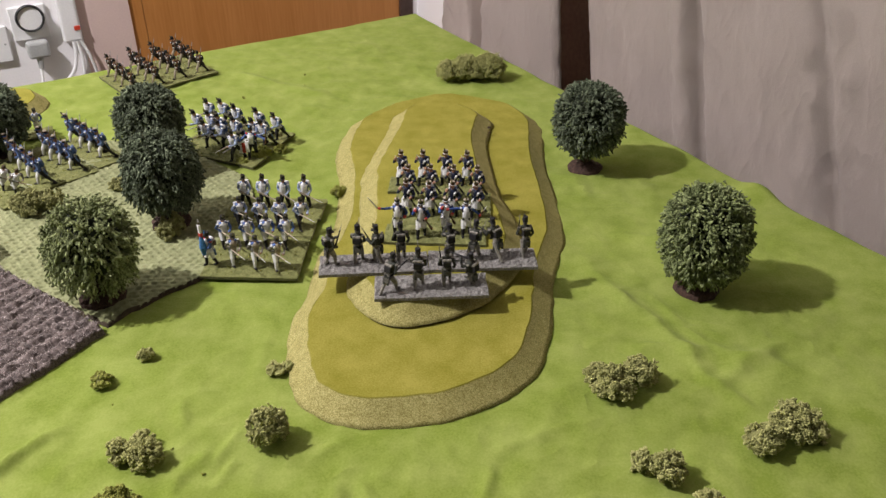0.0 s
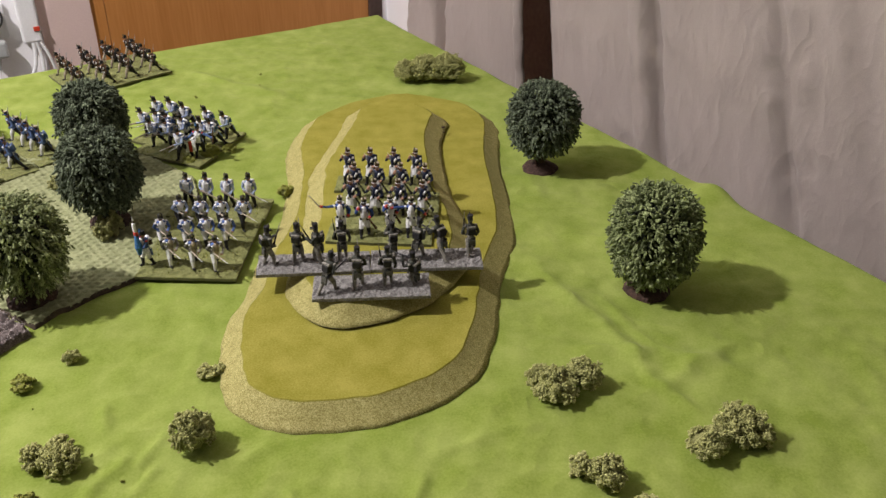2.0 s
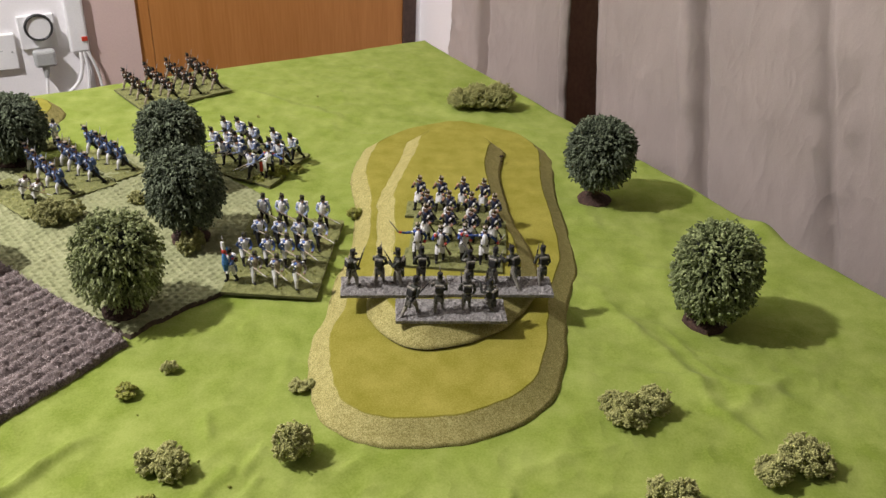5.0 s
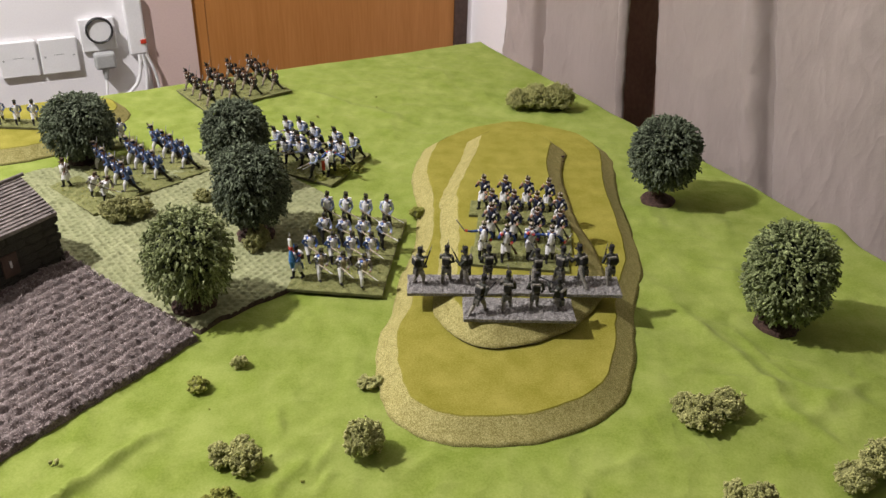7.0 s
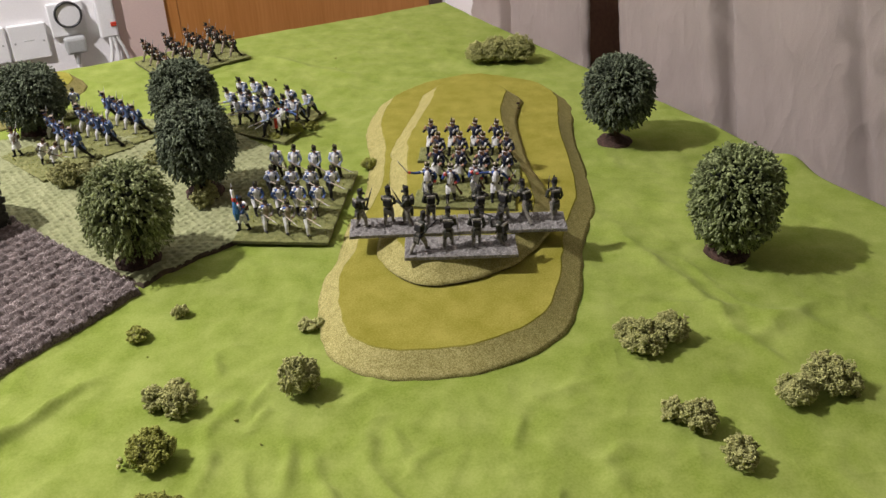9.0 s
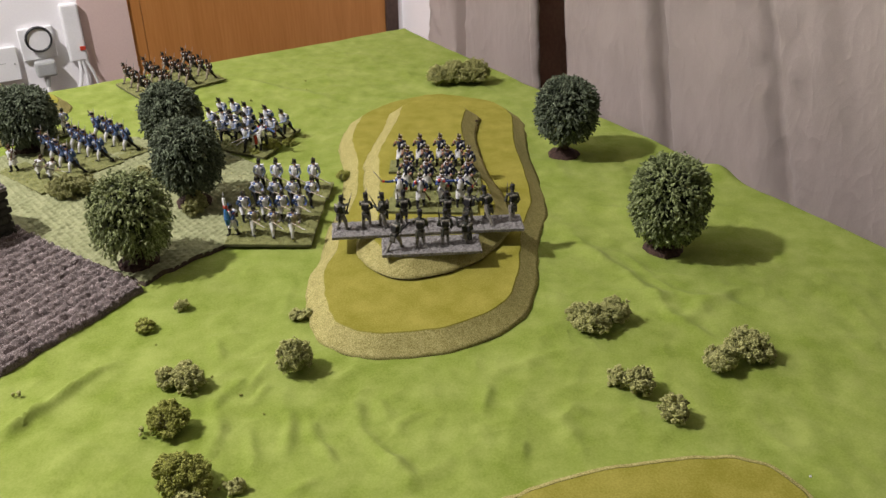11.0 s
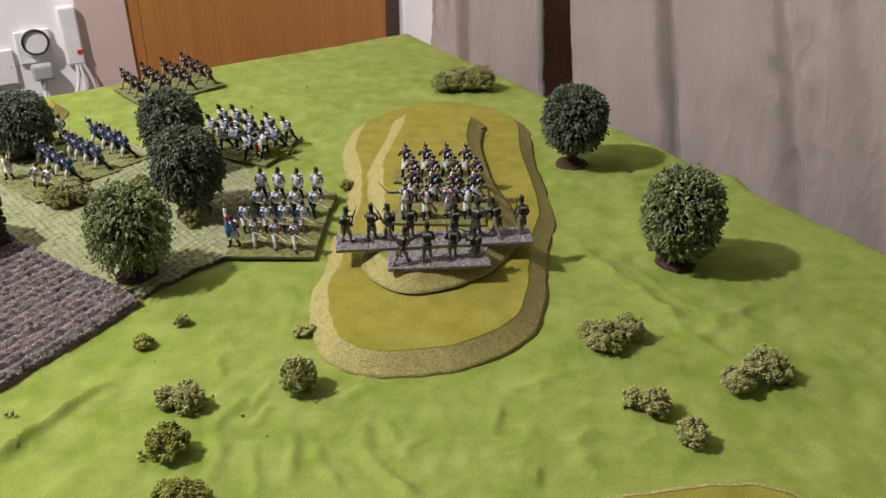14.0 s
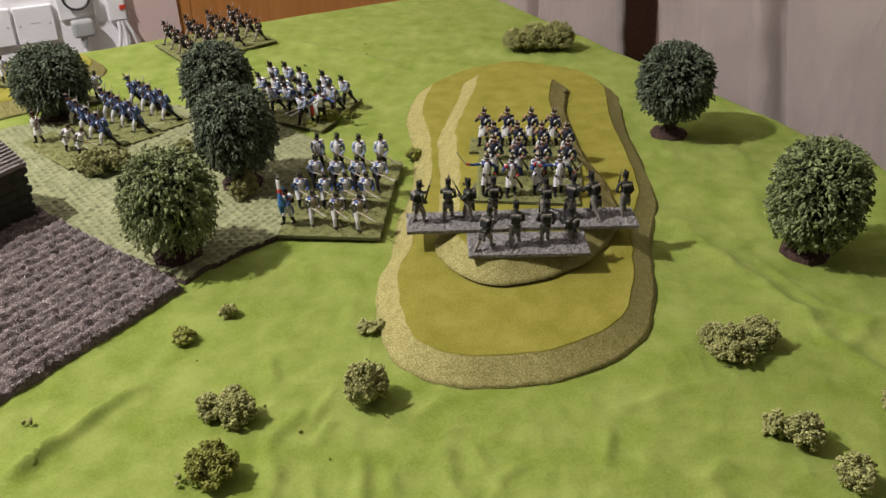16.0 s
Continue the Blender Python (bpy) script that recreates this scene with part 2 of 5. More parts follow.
# ---- the ground of the table: soft folds of the cloth ----
CREASES_WEST = (    # start, end, height, width
    ((-0.47, 1.16), (-0.38, 1.21), 0.003, 0.012), ((-0.298, 0.478), (-0.272, 0.512), 0.0046, 0.009), ((-0.272, 0.512), (-0.24, 0.565), 0.0046, 0.009),
    ((-0.236, 0.461), (-0.186, 0.443), 0.0014, 0.007), ((-0.155, 0.609), (-0.143, 0.58), 0.002, 0.008), ((-0.14, 1.25), (-0.3, 1.34), 0.002, 0.014),
    ((-0.132, 0.514), (-0.124, 0.457), 0.0022, 0.009), ((-0.122, 0.551), (-0.132, 0.514), 0.0024, 0.008), ((-0.099, 0.575), (-0.112, 0.542), 0.0022, 0.008),
    ((-0.098, 0.543), (-0.101, 0.519), 0.002, 0.007), ((-0.084, 0.443), (-0.094, 0.481), 0.0017, 0.008), ((-0.072, 0.515), (-0.063, 0.454), 0.0022, 0.008),
    ((-0.054, 0.416), (-0.034, 0.428), 0.0018, 0.008), ((-0.053, 0.499), (-0.027, 0.445), 0.0022, 0.008), ((-0.032, 0.553), (-0.014, 0.569), 0.0017, 0.008),
    ((-0.019, 0.517), (0.003, 0.479), 0.0022, 0.008),
)
CREASES_EAST = (    # the same, towards the curtain
    ((-0.003, 0.523), (0.015, 0.5), 0.0014, 0.007), ((0.003, 0.479), (0.025, 0.442), 0.0022, 0.008), ((0.02, 0.486), (0.039, 0.51), 0.0018, 0.007),
    ((0.022, 0.456), (0.032, 0.436), 0.002, 0.009), ((0.032, 0.436), (0.038, 0.422), 0.0017, 0.008), ((0.091, 0.509), (0.096, 0.545), 0.0017, 0.008),
    ((0.107, 0.569), (0.181, 0.598), 0.0018, 0.009), ((0.117, 0.453), (0.121, 0.474), 0.0014, 0.007), ((0.153, 0.5), (0.17, 0.445), 0.0013, 0.01),
    ((0.154, 0.5), (0.173, 0.514), 0.002, 0.009), ((0.19, 0.83), (0.3, 0.62), 0.0024, 0.012), ((0.2, 0.7), (0.36, 0.67), 0.002, 0.014),
    ((0.247, 0.763), (0.295, 0.679), 0.0014, 0.007), ((0.25, 0.88), (0.33, 0.84), 0.003, 0.014), ((0.27, 0.64), (0.39, 0.73), 0.002, 0.012),
)


def ground(x, y):
    h = 0.0014 * noise.noise((x * 9, y * 9, 0.3)) + 0.0013 * noise.noise((x * 24 + y * 9, y * 17 - x * 6, 4.0))
    h += 0.0012 * noise.noise((x * 60 - y * 22, y * 36 + x * 18, 8.0)) + 0.0007 * noise.noise((x * 120, y * 90, 2.0))
    n1 = noise.noise((x * 6 + 0.3 * noise.noise((x * 9, y * 9, 1)), y * 4.5 + x * 2, 11.0))
    n2 = noise.noise((x * 5 - y * 5 + 0.4 * noise.noise((x * 8, y * 8, 5)), y * 7 + x * 3, 21.0))
    h += 0.0014 * (1 - abs(n1)) ** 14 + 0.0012 * (1 - abs(n2)) ** 16
    for (ax, ay), (bx, by), up, wide in CREASES_WEST + CREASES_EAST:
        dx, dy = bx - ax, by - ay
        ll = dx * dx + dy * dy
        t = ((x - ax) * dx + (y - ay) * dy) / ll
        if -0.3 < t < 1.3:
            ll = math.sqrt(ll)
            side = ((x - ax) * dy - (y - ay) * dx) / ll + 0.009 * noise.noise((x * 22, y * 22, 2.0)) + 0.003 * noise.noise((x * 70, y * 70, 5.0))
            h += 2.2 * up * math.exp(-(side / (0.56 * wide)) ** 2) * (0.75 + 0.5 * noise.noise((x * 40, y * 40, 6.0))) * ramp(t, -0.3, 0.3) * ramp(-t, -1.3, -0.7)
    for cx, cy, rx, ry in ((0.04, 0.93, 0.12, 0.34), (0.19, 0.33, 0.16, 0.13), (-0.68, 1.10, 0.16, 0.14), (-0.14, 0.87, 0.06, 0.10)):
        h *= 0.15 + 0.85 * ramp(((x - cx) / rx) ** 2 + ((y - cy) / ry) ** 2, 0.75, 1.25)
    inward = min((x - CORNER.x) * 0.559 - (y - CORNER.y) * 0.829, -(x - CORNER.x) * 0.829 - (y - CORNER.y) * 0.559)
    h *= 0.25 + 0.75 * ramp(inward, 0.0, 0.10)
    h += 0.012 * math.exp(-((x - 0.405) / 0.026) ** 2 - ((y - 0.985) / 0.022) ** 2)
    return TOP + 0.004 + h

# ---- the room ----
def setting(name, bm, mats, label, category, m=None, smooth=False):
    return tagged(part(name, bm, mats, None, "", smooth, m), label, category, "", "structure")


def slab(name, lo, hi, mats, label, category, m=None, bevel=0.0):
    bm = bmesh.new()
    box(bm, lo, hi, 0, None, bevel)
    return setting(name, bm, mats, label, category, m)


slab("floor", (-1.5, -4.2, -0.1), (4.0, 1.2, 0.0), FLOORP, "brown carpeted floor of the room", "floor", SIDE)
slab("ceiling", (-1.5, -4.2, 3.0), (4.0, 1.2, 3.1), CEILP, "unseen ceiling, kept dull grey to hold down bounced light", "ceiling", SIDE)
# door wall: plain on both sides of the door, with a lintel over it
DX0, DX1 = -0.35, 0.405
bm = bmesh.new()
box(bm, (-3.2, 0, 0), (DX0, 0.12, 3.0))
box(bm, (DX1, 0, 0), (0.54, 0.12, 3.0))
box(bm, (DX0, 0, 2.04), (DX1, 0.12, 3.0))
setting("wall_door_side", bm, WALLP, "white painted wall with sockets beside a wooden door", "wall", BACK)
slab("wall_window_side", (-0.73, 0.42, 0), (3.4, 0.54, 3.0), WALLP, "white painted wall behind the curtain", "wall", SIDE)
# two unseen walls added to close the room, dark to limit bounce
slab("wall_far_end", (3.4, -3.6, 0), (3.52, 0.54, 3.0), ROOMP, "unseen wall behind the viewer, kept dark taupe to hold down bounced light", "wall", SIDE)
slab("wall_left_side", (-0.75, -3.72, 0), (3.52, -3.6, 3.0), ROOMP, "unseen wall closing the room, kept dark taupe to hold down bounced light", "wall", SIDE)

# thin slab added on the white wall to carry its mauve-beige shade
slab("wall_shade_strip", (-0.463, -0.004, 0), (DX0, 0.0, 3.0), WALL_SHADE, "strip of wall beside the door, its shade put in as mauve-beige colour", "wall", BACK)

# door: a flush leaf in a wooden casing
door = thing("door_1", BACK, "closed orange-brown wooden door in a matching frame", "door", "", "structure")
bm = bmesh.new()
box(bm, (DX0 + 0.0332, 0.0035, 0.005), (DX1 - 0.0402, 0.052, 2.0), 0, None, 0.0004)
part("door_leaf", bm, DOORW, door)
bm = bmesh.new()
box(bm, (DX0, 0.002, 0), (DX0 + 0.033, 0.12, 2.04), 0, None, 0.003)
part("frame_post", bm, DOORW, door)
bm = bmesh.new()
box(bm, (DX1 - 0.04, -0.004, 0), (DX1, 0.12, 2.04), 0, None, 0.002)
part("frame_post", bm, DARKW, door, "dark brown frame post")
bm = bmesh.new()
box(bm, (DX0 + 0.033, -0.012, 2.0), (DX1 - 0.04, 0.12, 2.04), 0, None, 0.003)
part("frame_head", bm, DOORW, door)
bm = bmesh.new()
box(bm, (DX0, 0.13, 0), (DX1, 0.15, 2.04))
setting("backing_panel", bm, DARKW, "dark panel closing the doorway behind the door", "panel", BACK)


def curtain(name, x0, x1, seed, label, folds, grooves, puckers):
    """A hanging curtain, slanted to fit the camera's view, with a few deep folds, soft waves and fine creases.
    folds: place, depth and width of each step in the cloth; grooves: narrow valleys; puckers: place, width and strength
    of crumpled strips."""
    bm = bmesh.new()
    nx, nz = int((x1 - x0) / 0.006), 150
    rows = []
    for j in range(nz + 1):
        z = 0.06 + 2.16 * j / nz
        row = []
        for i in range(nx + 1):
            x = x0 + (x1 - x0) * i / nx
            w = 0.011 * noise.noise((x * 4.0 + seed, z * 0.25, seed)) + 0.0045 * noise.noise((x * 12 + seed, z * 0.7, 3.1 + seed))
            for fx, deep, wide in folds:
                w += deep * math.tanh((x - fx + 0.006 * noise.noise((z * 5, fx, seed))) / wide) * (1 + 0.25 * noise.noise((z * 6, fx * 3, 2.0)))
            for fx, deep, wide in grooves:
                w += deep * math.exp(-((x - fx + 0.004 * noise.noise((z * 7, fx, seed))) / wide) ** 2)
            rough = 1.0 + sum(much * math.exp(-((x - px) / pw) ** 2) for px, pw, much in puckers)
            w += rough * (0.0022 * noise.noise((x * 24 + z * 20, z * 13 - x * 6, 6.0 + seed)) + 0.0016 * noise.noise((x * 46 - z * 48, z * 34 + x * 20, seed)) + 0.0006 * noise.noise((x * 60, z * 50, seed)))
            ridge = noise.noise((x * 9 + z * 13, z * 8 - x * 4, 31.0 + seed))
            w -= 0.0044 * (1 - abs(ridge)) ** 20 * ramp(noise.noise((x * 4, z * 5, 12.0 + seed)), -0.1, 0.4)
            edge = ramp(x, x0, x0 + 0.02) * ramp(-x, -x1, -x1 + 0.012)
            # slant grows with x so the folds line up in the camera's view
            slant = min(0.0, -0.02 - 0.38 * x) * (min(z, 1.15) - 0.70)
            row.append(bm.verts.new((x + slant, 0.135 + w + 0.010 * (1 - edge), z)))
        rows.append(row)
    for j in range(nz):
        for i in range(nx):
            bm.faces.new((rows[j][i], rows[j][i + 1], rows[j + 1][i + 1], rows[j + 1][i]))
    bmesh.ops.solidify(bm, geom=bm.faces[:], thickness=0.003)
    ob = part(name, bm, DRAPE, None, "", True, SIDE)
    return tagged(ob, label, "curtain", "curtains at the window")


curtain("curtain", -0.142, 0.256, 1.7, "mauve-taupe fabric curtain drawn to one side, with a crumpled edge",
        ((-0.012, 0.006, 0.005), (0.236, -0.004, 0.006)), ((-0.006, 0.022, 0.006), (0.232, 0.007, 0.004)), ((-0.08, 0.045, 4.6), (0.246, 0.010, 1.8)))
curtain("curtain", 0.338, 1.75, 5.2, "wide mauve-taupe fabric curtain hanging closed beside the table",
        ((0.556, -0.009, 0.014), (0.590, 0.010, 0.008), (0.70, -0.005, 0.05), (0.812, 0.006, 0.012), (0.92, 0.008, 0.014), (1.02, -0.012, 0.05), (1.12, 0.014, 0.03)), ((0.602, 0.010, 0.0045), (0.824, 0.006, 0.006), (0.36, 0.004, 0.006)), ((0.60, 0.05, 0.9), (0.82, 0.06, 1.4), (0.42, 0.06, 0.9)))
# panel added behind the curtains so that the gap reads dark
bm = bmesh.new()
box(bm, (0.05, 0.215, 0.02), (1.6, 0.245, 2.4), 0, None, 0.004)
setting("gap_panel_1", bm, GAP_BROWN, "brown panel added behind the curtains to make their gap dark", "shutter", SIDE)
bm = bmesh.new()
limb(bm, (-0.2, 0.15, 2.26), (1.9, 0.15, 2.26), 0.012, 0.012, 0, 12)
rail = part("curtain_pole", bm, DARKW, None, "", True, SIDE)
tagged(rail, "dark wooden pole carrying the curtains", "curtain pole")


# ---- sockets on the wall ----
def plate(x, z, label):
    t = thing("wall_plate", BACK @ Matrix.Translation((x, 0, z)) @ pose(0, 0, 0, 0, 1.0, 0), label, "wall plate", "plates on the wall")
    bm = bmesh.new()
    box(bm, (-0.0395, -0.010, -0.0395), (0.0395, 0.0, 0.0395), 0, None, 0.0022)
    part("face_plate", bm, PLASTIC, t)
    for sx in (-0.030, 0.030):
        bm = bmesh.new()
        limb(bm, (sx, -0.0095, 0.0), (sx, -0.0108, 0.0), 0.0025, 0.0022, 0, 10)
        part("screw", bm, GREYP, t)
    bm = bmesh.new()
    box(bm, (-0.011, -0.0104, 0.003), (0.011, -0.0098, 0.0042))
    part("faint_print", bm, GREYP, t)
    return t


plate(-0.657, 0.600, "square white blanking plate with two screws on the wall")
plate(-0.742, 0.602, "square white blanking plate with two screws on the wall")

sock = thing("wall_socket", BACK @ Matrix.Translation((-0.566, 0, 0.612)), "white wall socket with a grey plug pushed in", "socket")
bm = bmesh.new()
box(bm, (-0.040, -0.009, -0.012), (0.036, 0.0, 0.062), 0, None, 0.002)
part("face_plate", bm, PLASTIC, sock)
bm = bmesh.new()
box(bm, (-0.022, -0.034, -0.050), (0.024, -0.0092, -0.012), 0, None, 0.006)
limb(bm, (0.0, -0.022, -0.046), (-0.002, -0.022, -0.075), 0.008, 0.005, 0, 10)
part("plug", bm, GREYP, sock, "grey moulded plug")


def cable(name, pts, r, mat, parent=None, label=""):
    cu = bpy.data.curves.new(name, "CURVE")
    cu.dimensions, cu.bevel_depth, cu.bevel_resolution, cu.resolution_u = "3D", r, 2, 8
    sp = cu.splines.new("BEZIER")
    sp.bezier_points.add(len(pts) - 1)
    for b, p in zip(sp.bezier_points, pts):
        b.co, b.handle_left_type, b.handle_right_type = p, "AUTO", "AUTO"
    cu.materials.append(mat)
    tmp = bpy.data.objects.new(name, cu)
    scene.collection.objects.link(tmp)
    me = bpy.data.meshes.new_from_object(tmp.evaluated_get(bpy.context.evaluated_depsgraph_get()))
    bpy.data.objects.remove(tmp)
    ob = new(name, me)
    ob.parent = parent
    if label:
        ob["label"] = label
    return ob


cable("cable", [(-0.002, -0.022, -0.073), (-0.008, -0.028, -0.12), (0.0, -0.02, -0.25), (0.01, -0.012, -0.45), (0.0, -0.008, -0.605)], 0.0032, PLASTIC, sock, "white flex")

ring = thing("round_dial", BACK @ Matrix.Translation((-0.566, -0.012, 0.650)), "round white disc with a black rim fixed on the wall", "dial")
bm = bmesh.new()
limb(bm, (0, 0.003, 0), (0, -0.010, 0), 0.026, 0.025, 0, 36)
part("disc", bm, PLASTIC, ring)
bm = bmesh.new()
N = 48
vs = [[bm.verts.new(((0.0275 + 0.0028 * math.cos(b)) * math.cos(a), -0.009 + 0.0055 * math.sin(b), (0.0275 + 0.0028 * math.cos(b)) * math.sin(a))) for b in [k * math.pi / 4 for k in range(8)]] for a in [k * 2 * math.pi / N for k in range(N)]]
for i in range(N):
    for k in range(8):
        bm.faces.new((vs[i][k], vs[(i + 1) % N][k], vs[(i + 1) % N][(k + 1) % 8], vs[i][(k + 1) % 8]))
part("rim", bm, BLACKP, ring, "black rim", True)

adp = thing("plug_adaptor", BACK @ Matrix.Translation((-0.487, 0, 0.645)), "white plug-in adaptor with a small red light and a cable", "adaptor")
bm = bmesh.new()
box(bm, (-0.020, -0.022, -0.062), (0.020, -0.001, 0.075), 0, None, 0.005)
part("body", bm, PLASTIC, adp)
bm = bmesh.new()
box(bm, (0.006, -0.0245, -0.036), (0.019, -0.0215, -0.026), 0, None, 0.001)
part("indicator_light", bm, REDP, adp, "small red indicator")
cable("cable", [(0.0, -0.02, -0.06), (-0.002, -0.02, -0.09), (-0.012, -0.018, -0.125), (-0.045, -0.015, -0.165), (-0.07, -0.012, -0.30), (-0.07, -0.008, -0.64)], 0.0045, PLASTIC, adp, "white flex")
cable("cable", [(0.006, -0.02, -0.06), (0.010, -0.02, -0.10), (0.004, -0.016, -0.17), (0.008, -0.012, -0.35), (0.0, -0.008, -0.64)], 0.004, PLASTIC, adp, "white flex")
cable("cable", [(0.014, -0.02, -0.06), (0.026, -0.02, -0.095), (0.034, -0.016, -0.14), (0.036, -0.012, -0.35), (0.03, -0.008, -0.64)], 0.0035, PLASTIC, adp, "white flex")

# the lamp that lights the room
lamp = thing("ceiling_lamp", Matrix.Translation((LAMP.x, LAMP.y, 3.0)), "white ceiling rose with a bare bulb on a cord", "ceiling lamp")
bm = bmesh.new()
limb(bm, (0, 0, -0.025), (0, 0, 0.0), 0.035, 0.05, 0, 24)
part("ceiling_rose", bm, PLASTIC, lamp, "", True)
bm = bmesh.new()
limb(bm, (0, 0, LAMP.z - 3.0 + 0.035), (0, 0, LAMP.z - 3.0 + 0.095), 0.014, 0.016, 0, 16)
part("bulb_holder", bm, PLASTIC, lamp, "", True)
bm = bmesh.new()
limb(bm, (0, 0, LAMP.z - 3.0 + 0.09), (0, 0, -0.02), 0.003, 0.003, 0, 10)
part("cord", bm, PLASTIC, lamp, "", True)

# ---- table and cloth ----
table = thing("table", SIDE, "sturdy wooden table under the cloth", "table")
bm = bmesh.new()
box(bm, (0.012, -1.33, TOP - 0.03), (1.75, -0.012, TOP - 0.001), 0, None, 0.004)
part("tabletop", bm, DARKW, table)
for lx, ly in ((0.08, -0.08), (1.68, -0.08), (0.08, -1.26), (1.68, -1.26)):
    bm = bmesh.new()
    box(bm, (lx - 0.03, ly - 0.03, 0), (lx + 0.03, ly + 0.03, TOP - 0.03), 0, None, 0.004)
    part("leg", bm, DARKW, table)

bm = bmesh.new()
LA, LB, DROP = 1.77, 1.345, 0.22
STEP = 0.0038
na, nb = int((LA + 2 * DROP) / STEP), int((LB + 2 * DROP) / STEP)
grid = []
for i in range(na + 1):
    a = -DROP + (LA + 2 * DROP) * i / na
    row = []
    for j in range(nb + 1):
        b = -DROP + (LB + 2 * DROP) * j / nb
        wob = 0.006 * noise.noise((a * 4.0, b * 4.0, 7.0)) + 0.003 * noise.noise((a * 17, b * 17, 1.0))
        over_a = max(-a, a - LA, 0.0) 
        over_b = max(-b, b - LB, 0.0)
        ca, cb = min(max(a, 0.0), LA), min(max(b, 0.0), LB)
        p = SIDE @ Vector((ca, -cb, 0))
        h = ground(p.x, p.y)
        # rounded drop over the edge
        def bend(o):
            r = 0.016
            if o <= 0: return 0.0, 0.0
            ang = min(o / r, math.pi / 2)
            return r * math.sin(ang), r * (1 - math.cos(ang)) + max(0.0, o - r * math.pi / 2)
        outa, da = bend(over_a)
        outb, db = bend(over_b)
        sa, sb = (-1 if a < 0 else 1), (-1 if b < 0 else 1)
        flap = 0.010 * noise.noise((ca * 11, cb * 11, 3.0)) * min(1.0, (da + db) * 8)
        q = SIDE @ Vector((ca + sa * outa + (flap * sa if over_a else 0), -(cb + sb * outb + (flap * sb if over_b else 0)), 0))
        t = SIDE.to_3x3() @ Vector((wob * ramp(-a, -0.04, 0.0), wob * ramp(-b, -0.04, 0.0), 0))
        row.append(bm.verts.new((q.x + t.x, q.y + t.y, h - max(da, db) + 0.0)))
    grid.append(row)
for i in range(na):
    for j in range(nb):
        bm.faces.new((grid[i][j], grid[i][j + 1], grid[i + 1][j + 1], grid[i + 1][j]))
cloth = part("tablecloth", bm, FELT, None, "", True)
tagged(cloth, "bright green felt cloth with soft creases spread over the table", "tablecloth")


# ---- model hills ----
def tier(parent, ctrl, z0, high, cut, rough=0.0022, names=("slope", "flocked_top"), lip=0.0):
    out = loop(ctrl)
    area = sum(p.x * q.y - q.x * p.y for p, q in zip(out, out[1:] + out[:1]))
    if area < 0:
        out.reverse()
    out = [p + Vector((noise.noise((p.x * 60, p.y * 60, 1)), noise.noise((p.x * 60, p.y * 60, 5)))) * rough for p in out]
    steps = 5
    bm = bmesh.new()
    rings = []
    ring0 = [bm.verts.new((p.x, p.y, z0)) for p in inset(out, 0.0015)]
    rings.append(ring0)
    for k in range(steps + 1):
        f = k / steps
        line = inset(out, cut * f)
        rings.append([bm.verts.new((p.x, p.y, z0 + 0.002 + (high - 0.002) * (f ** 1.12) + 0.0008 * noise.noise((p.x * 90, p.y * 90, f * 3)) * (0 < k < steps))) for p in line])
    if lip:
        rings.append([bm.verts.new((p.x, p.y, z0 + high)) for p in inset(out, cut + lip)])
    cut += lip
    for k, (a, b) in enumerate(zip(rings, rings[1:])):
        for i in range(len(a)):
            f = bm.faces.new((a[i], a[(i + 1) % len(a)], b[(i + 1) % len(a)], b[i]))
            f.material_index = 1 if k == 0 else 0
    bm.faces.new(list(reversed(ring0)))
    part(names[0], bm, [SAND, CORK], parent, "sandy tan textured bevelled slope", True)
    bm = bmesh.new()
    rim = [bm.verts.new((p.x, p.y, z0 + high - 0.001)) for p in inset(out, cut - 0.0005)]
    lid = [bm.verts.new((p.x, p.y, z0 + high + 0.0006)) for p in inset(out, cut + 0.0012)]
    for i in range(len(rim)):
        bm.faces.new((rim[i], rim[(i + 1) % len(rim)], lid[(i + 1) % len(rim)], lid[i]))
    bm.faces.new(lid)
    part(names[1], bm, FLOCK, parent, "mustard-olive flocked top")


HZ = TOP + 0.004
H1, H2 = 0.0168, 0.0165
hill = thing("model_hill", Matrix(), "two-tier model hill with mustard flocked tops and sandy slopes", "model hill", "model hills on the cloth")
tier(hill, [(0.015, 0.580), (0.080, 0.599), (0.130, 0.642), (0.149, 0.70), (0.157, 0.79), (0.173, 0.87), (0.170, 0.95), (0.162, 1.05), (0.161, 1.15), (0.134, 1.207), (0.098, 1.232), (0.055, 1.248), (0.018, 1.249),
            (-0.037, 1.219), (-0.064, 1.192), (-0.091, 1.146), (-0.099, 1.071), (-0.093, 1.024), (-0.082, 0.978), (-0.074, 0.89), (-0.081, 0.81), (-0.080, 0.755), (-0.087, 0.70), (-0.068, 0.623), (-0.036, 0.588)], HZ - 0.001, H1, 0.0195)
tier(hill, [(0.022, 0.689), (0.062, 0.704), (0.100, 0.738), (0.127, 0.80), (0.122, 0.872), (0.107, 0.925), (0.096, 0.995), (0.091, 1.06), (0.093, 1.092), (0.0965, 1.124), (0.0806, 1.1525), (0.050, 1.173), (0.020, 1.177), (-0.014, 1.168), (-0.034, 1.135),
            (-0.037, 1.09), (-0.047, 1.02), (-0.053, 0.965), (-0.050, 0.93), (-0.042, 0.85), (-0.040, 0.78), (-0.037, 0.735), (-0.012, 0.700)], HZ + H1, H2, 0.0195, names=("upper_slope", "upper_flocked_top"))
HT = HZ + H1 + H2 + 0.0006
near_hill = thing("model_hill", Matrix(), "low single-tier model hill with a mustard flocked top at the cloth's near side", "model hill", "model hills on the cloth")
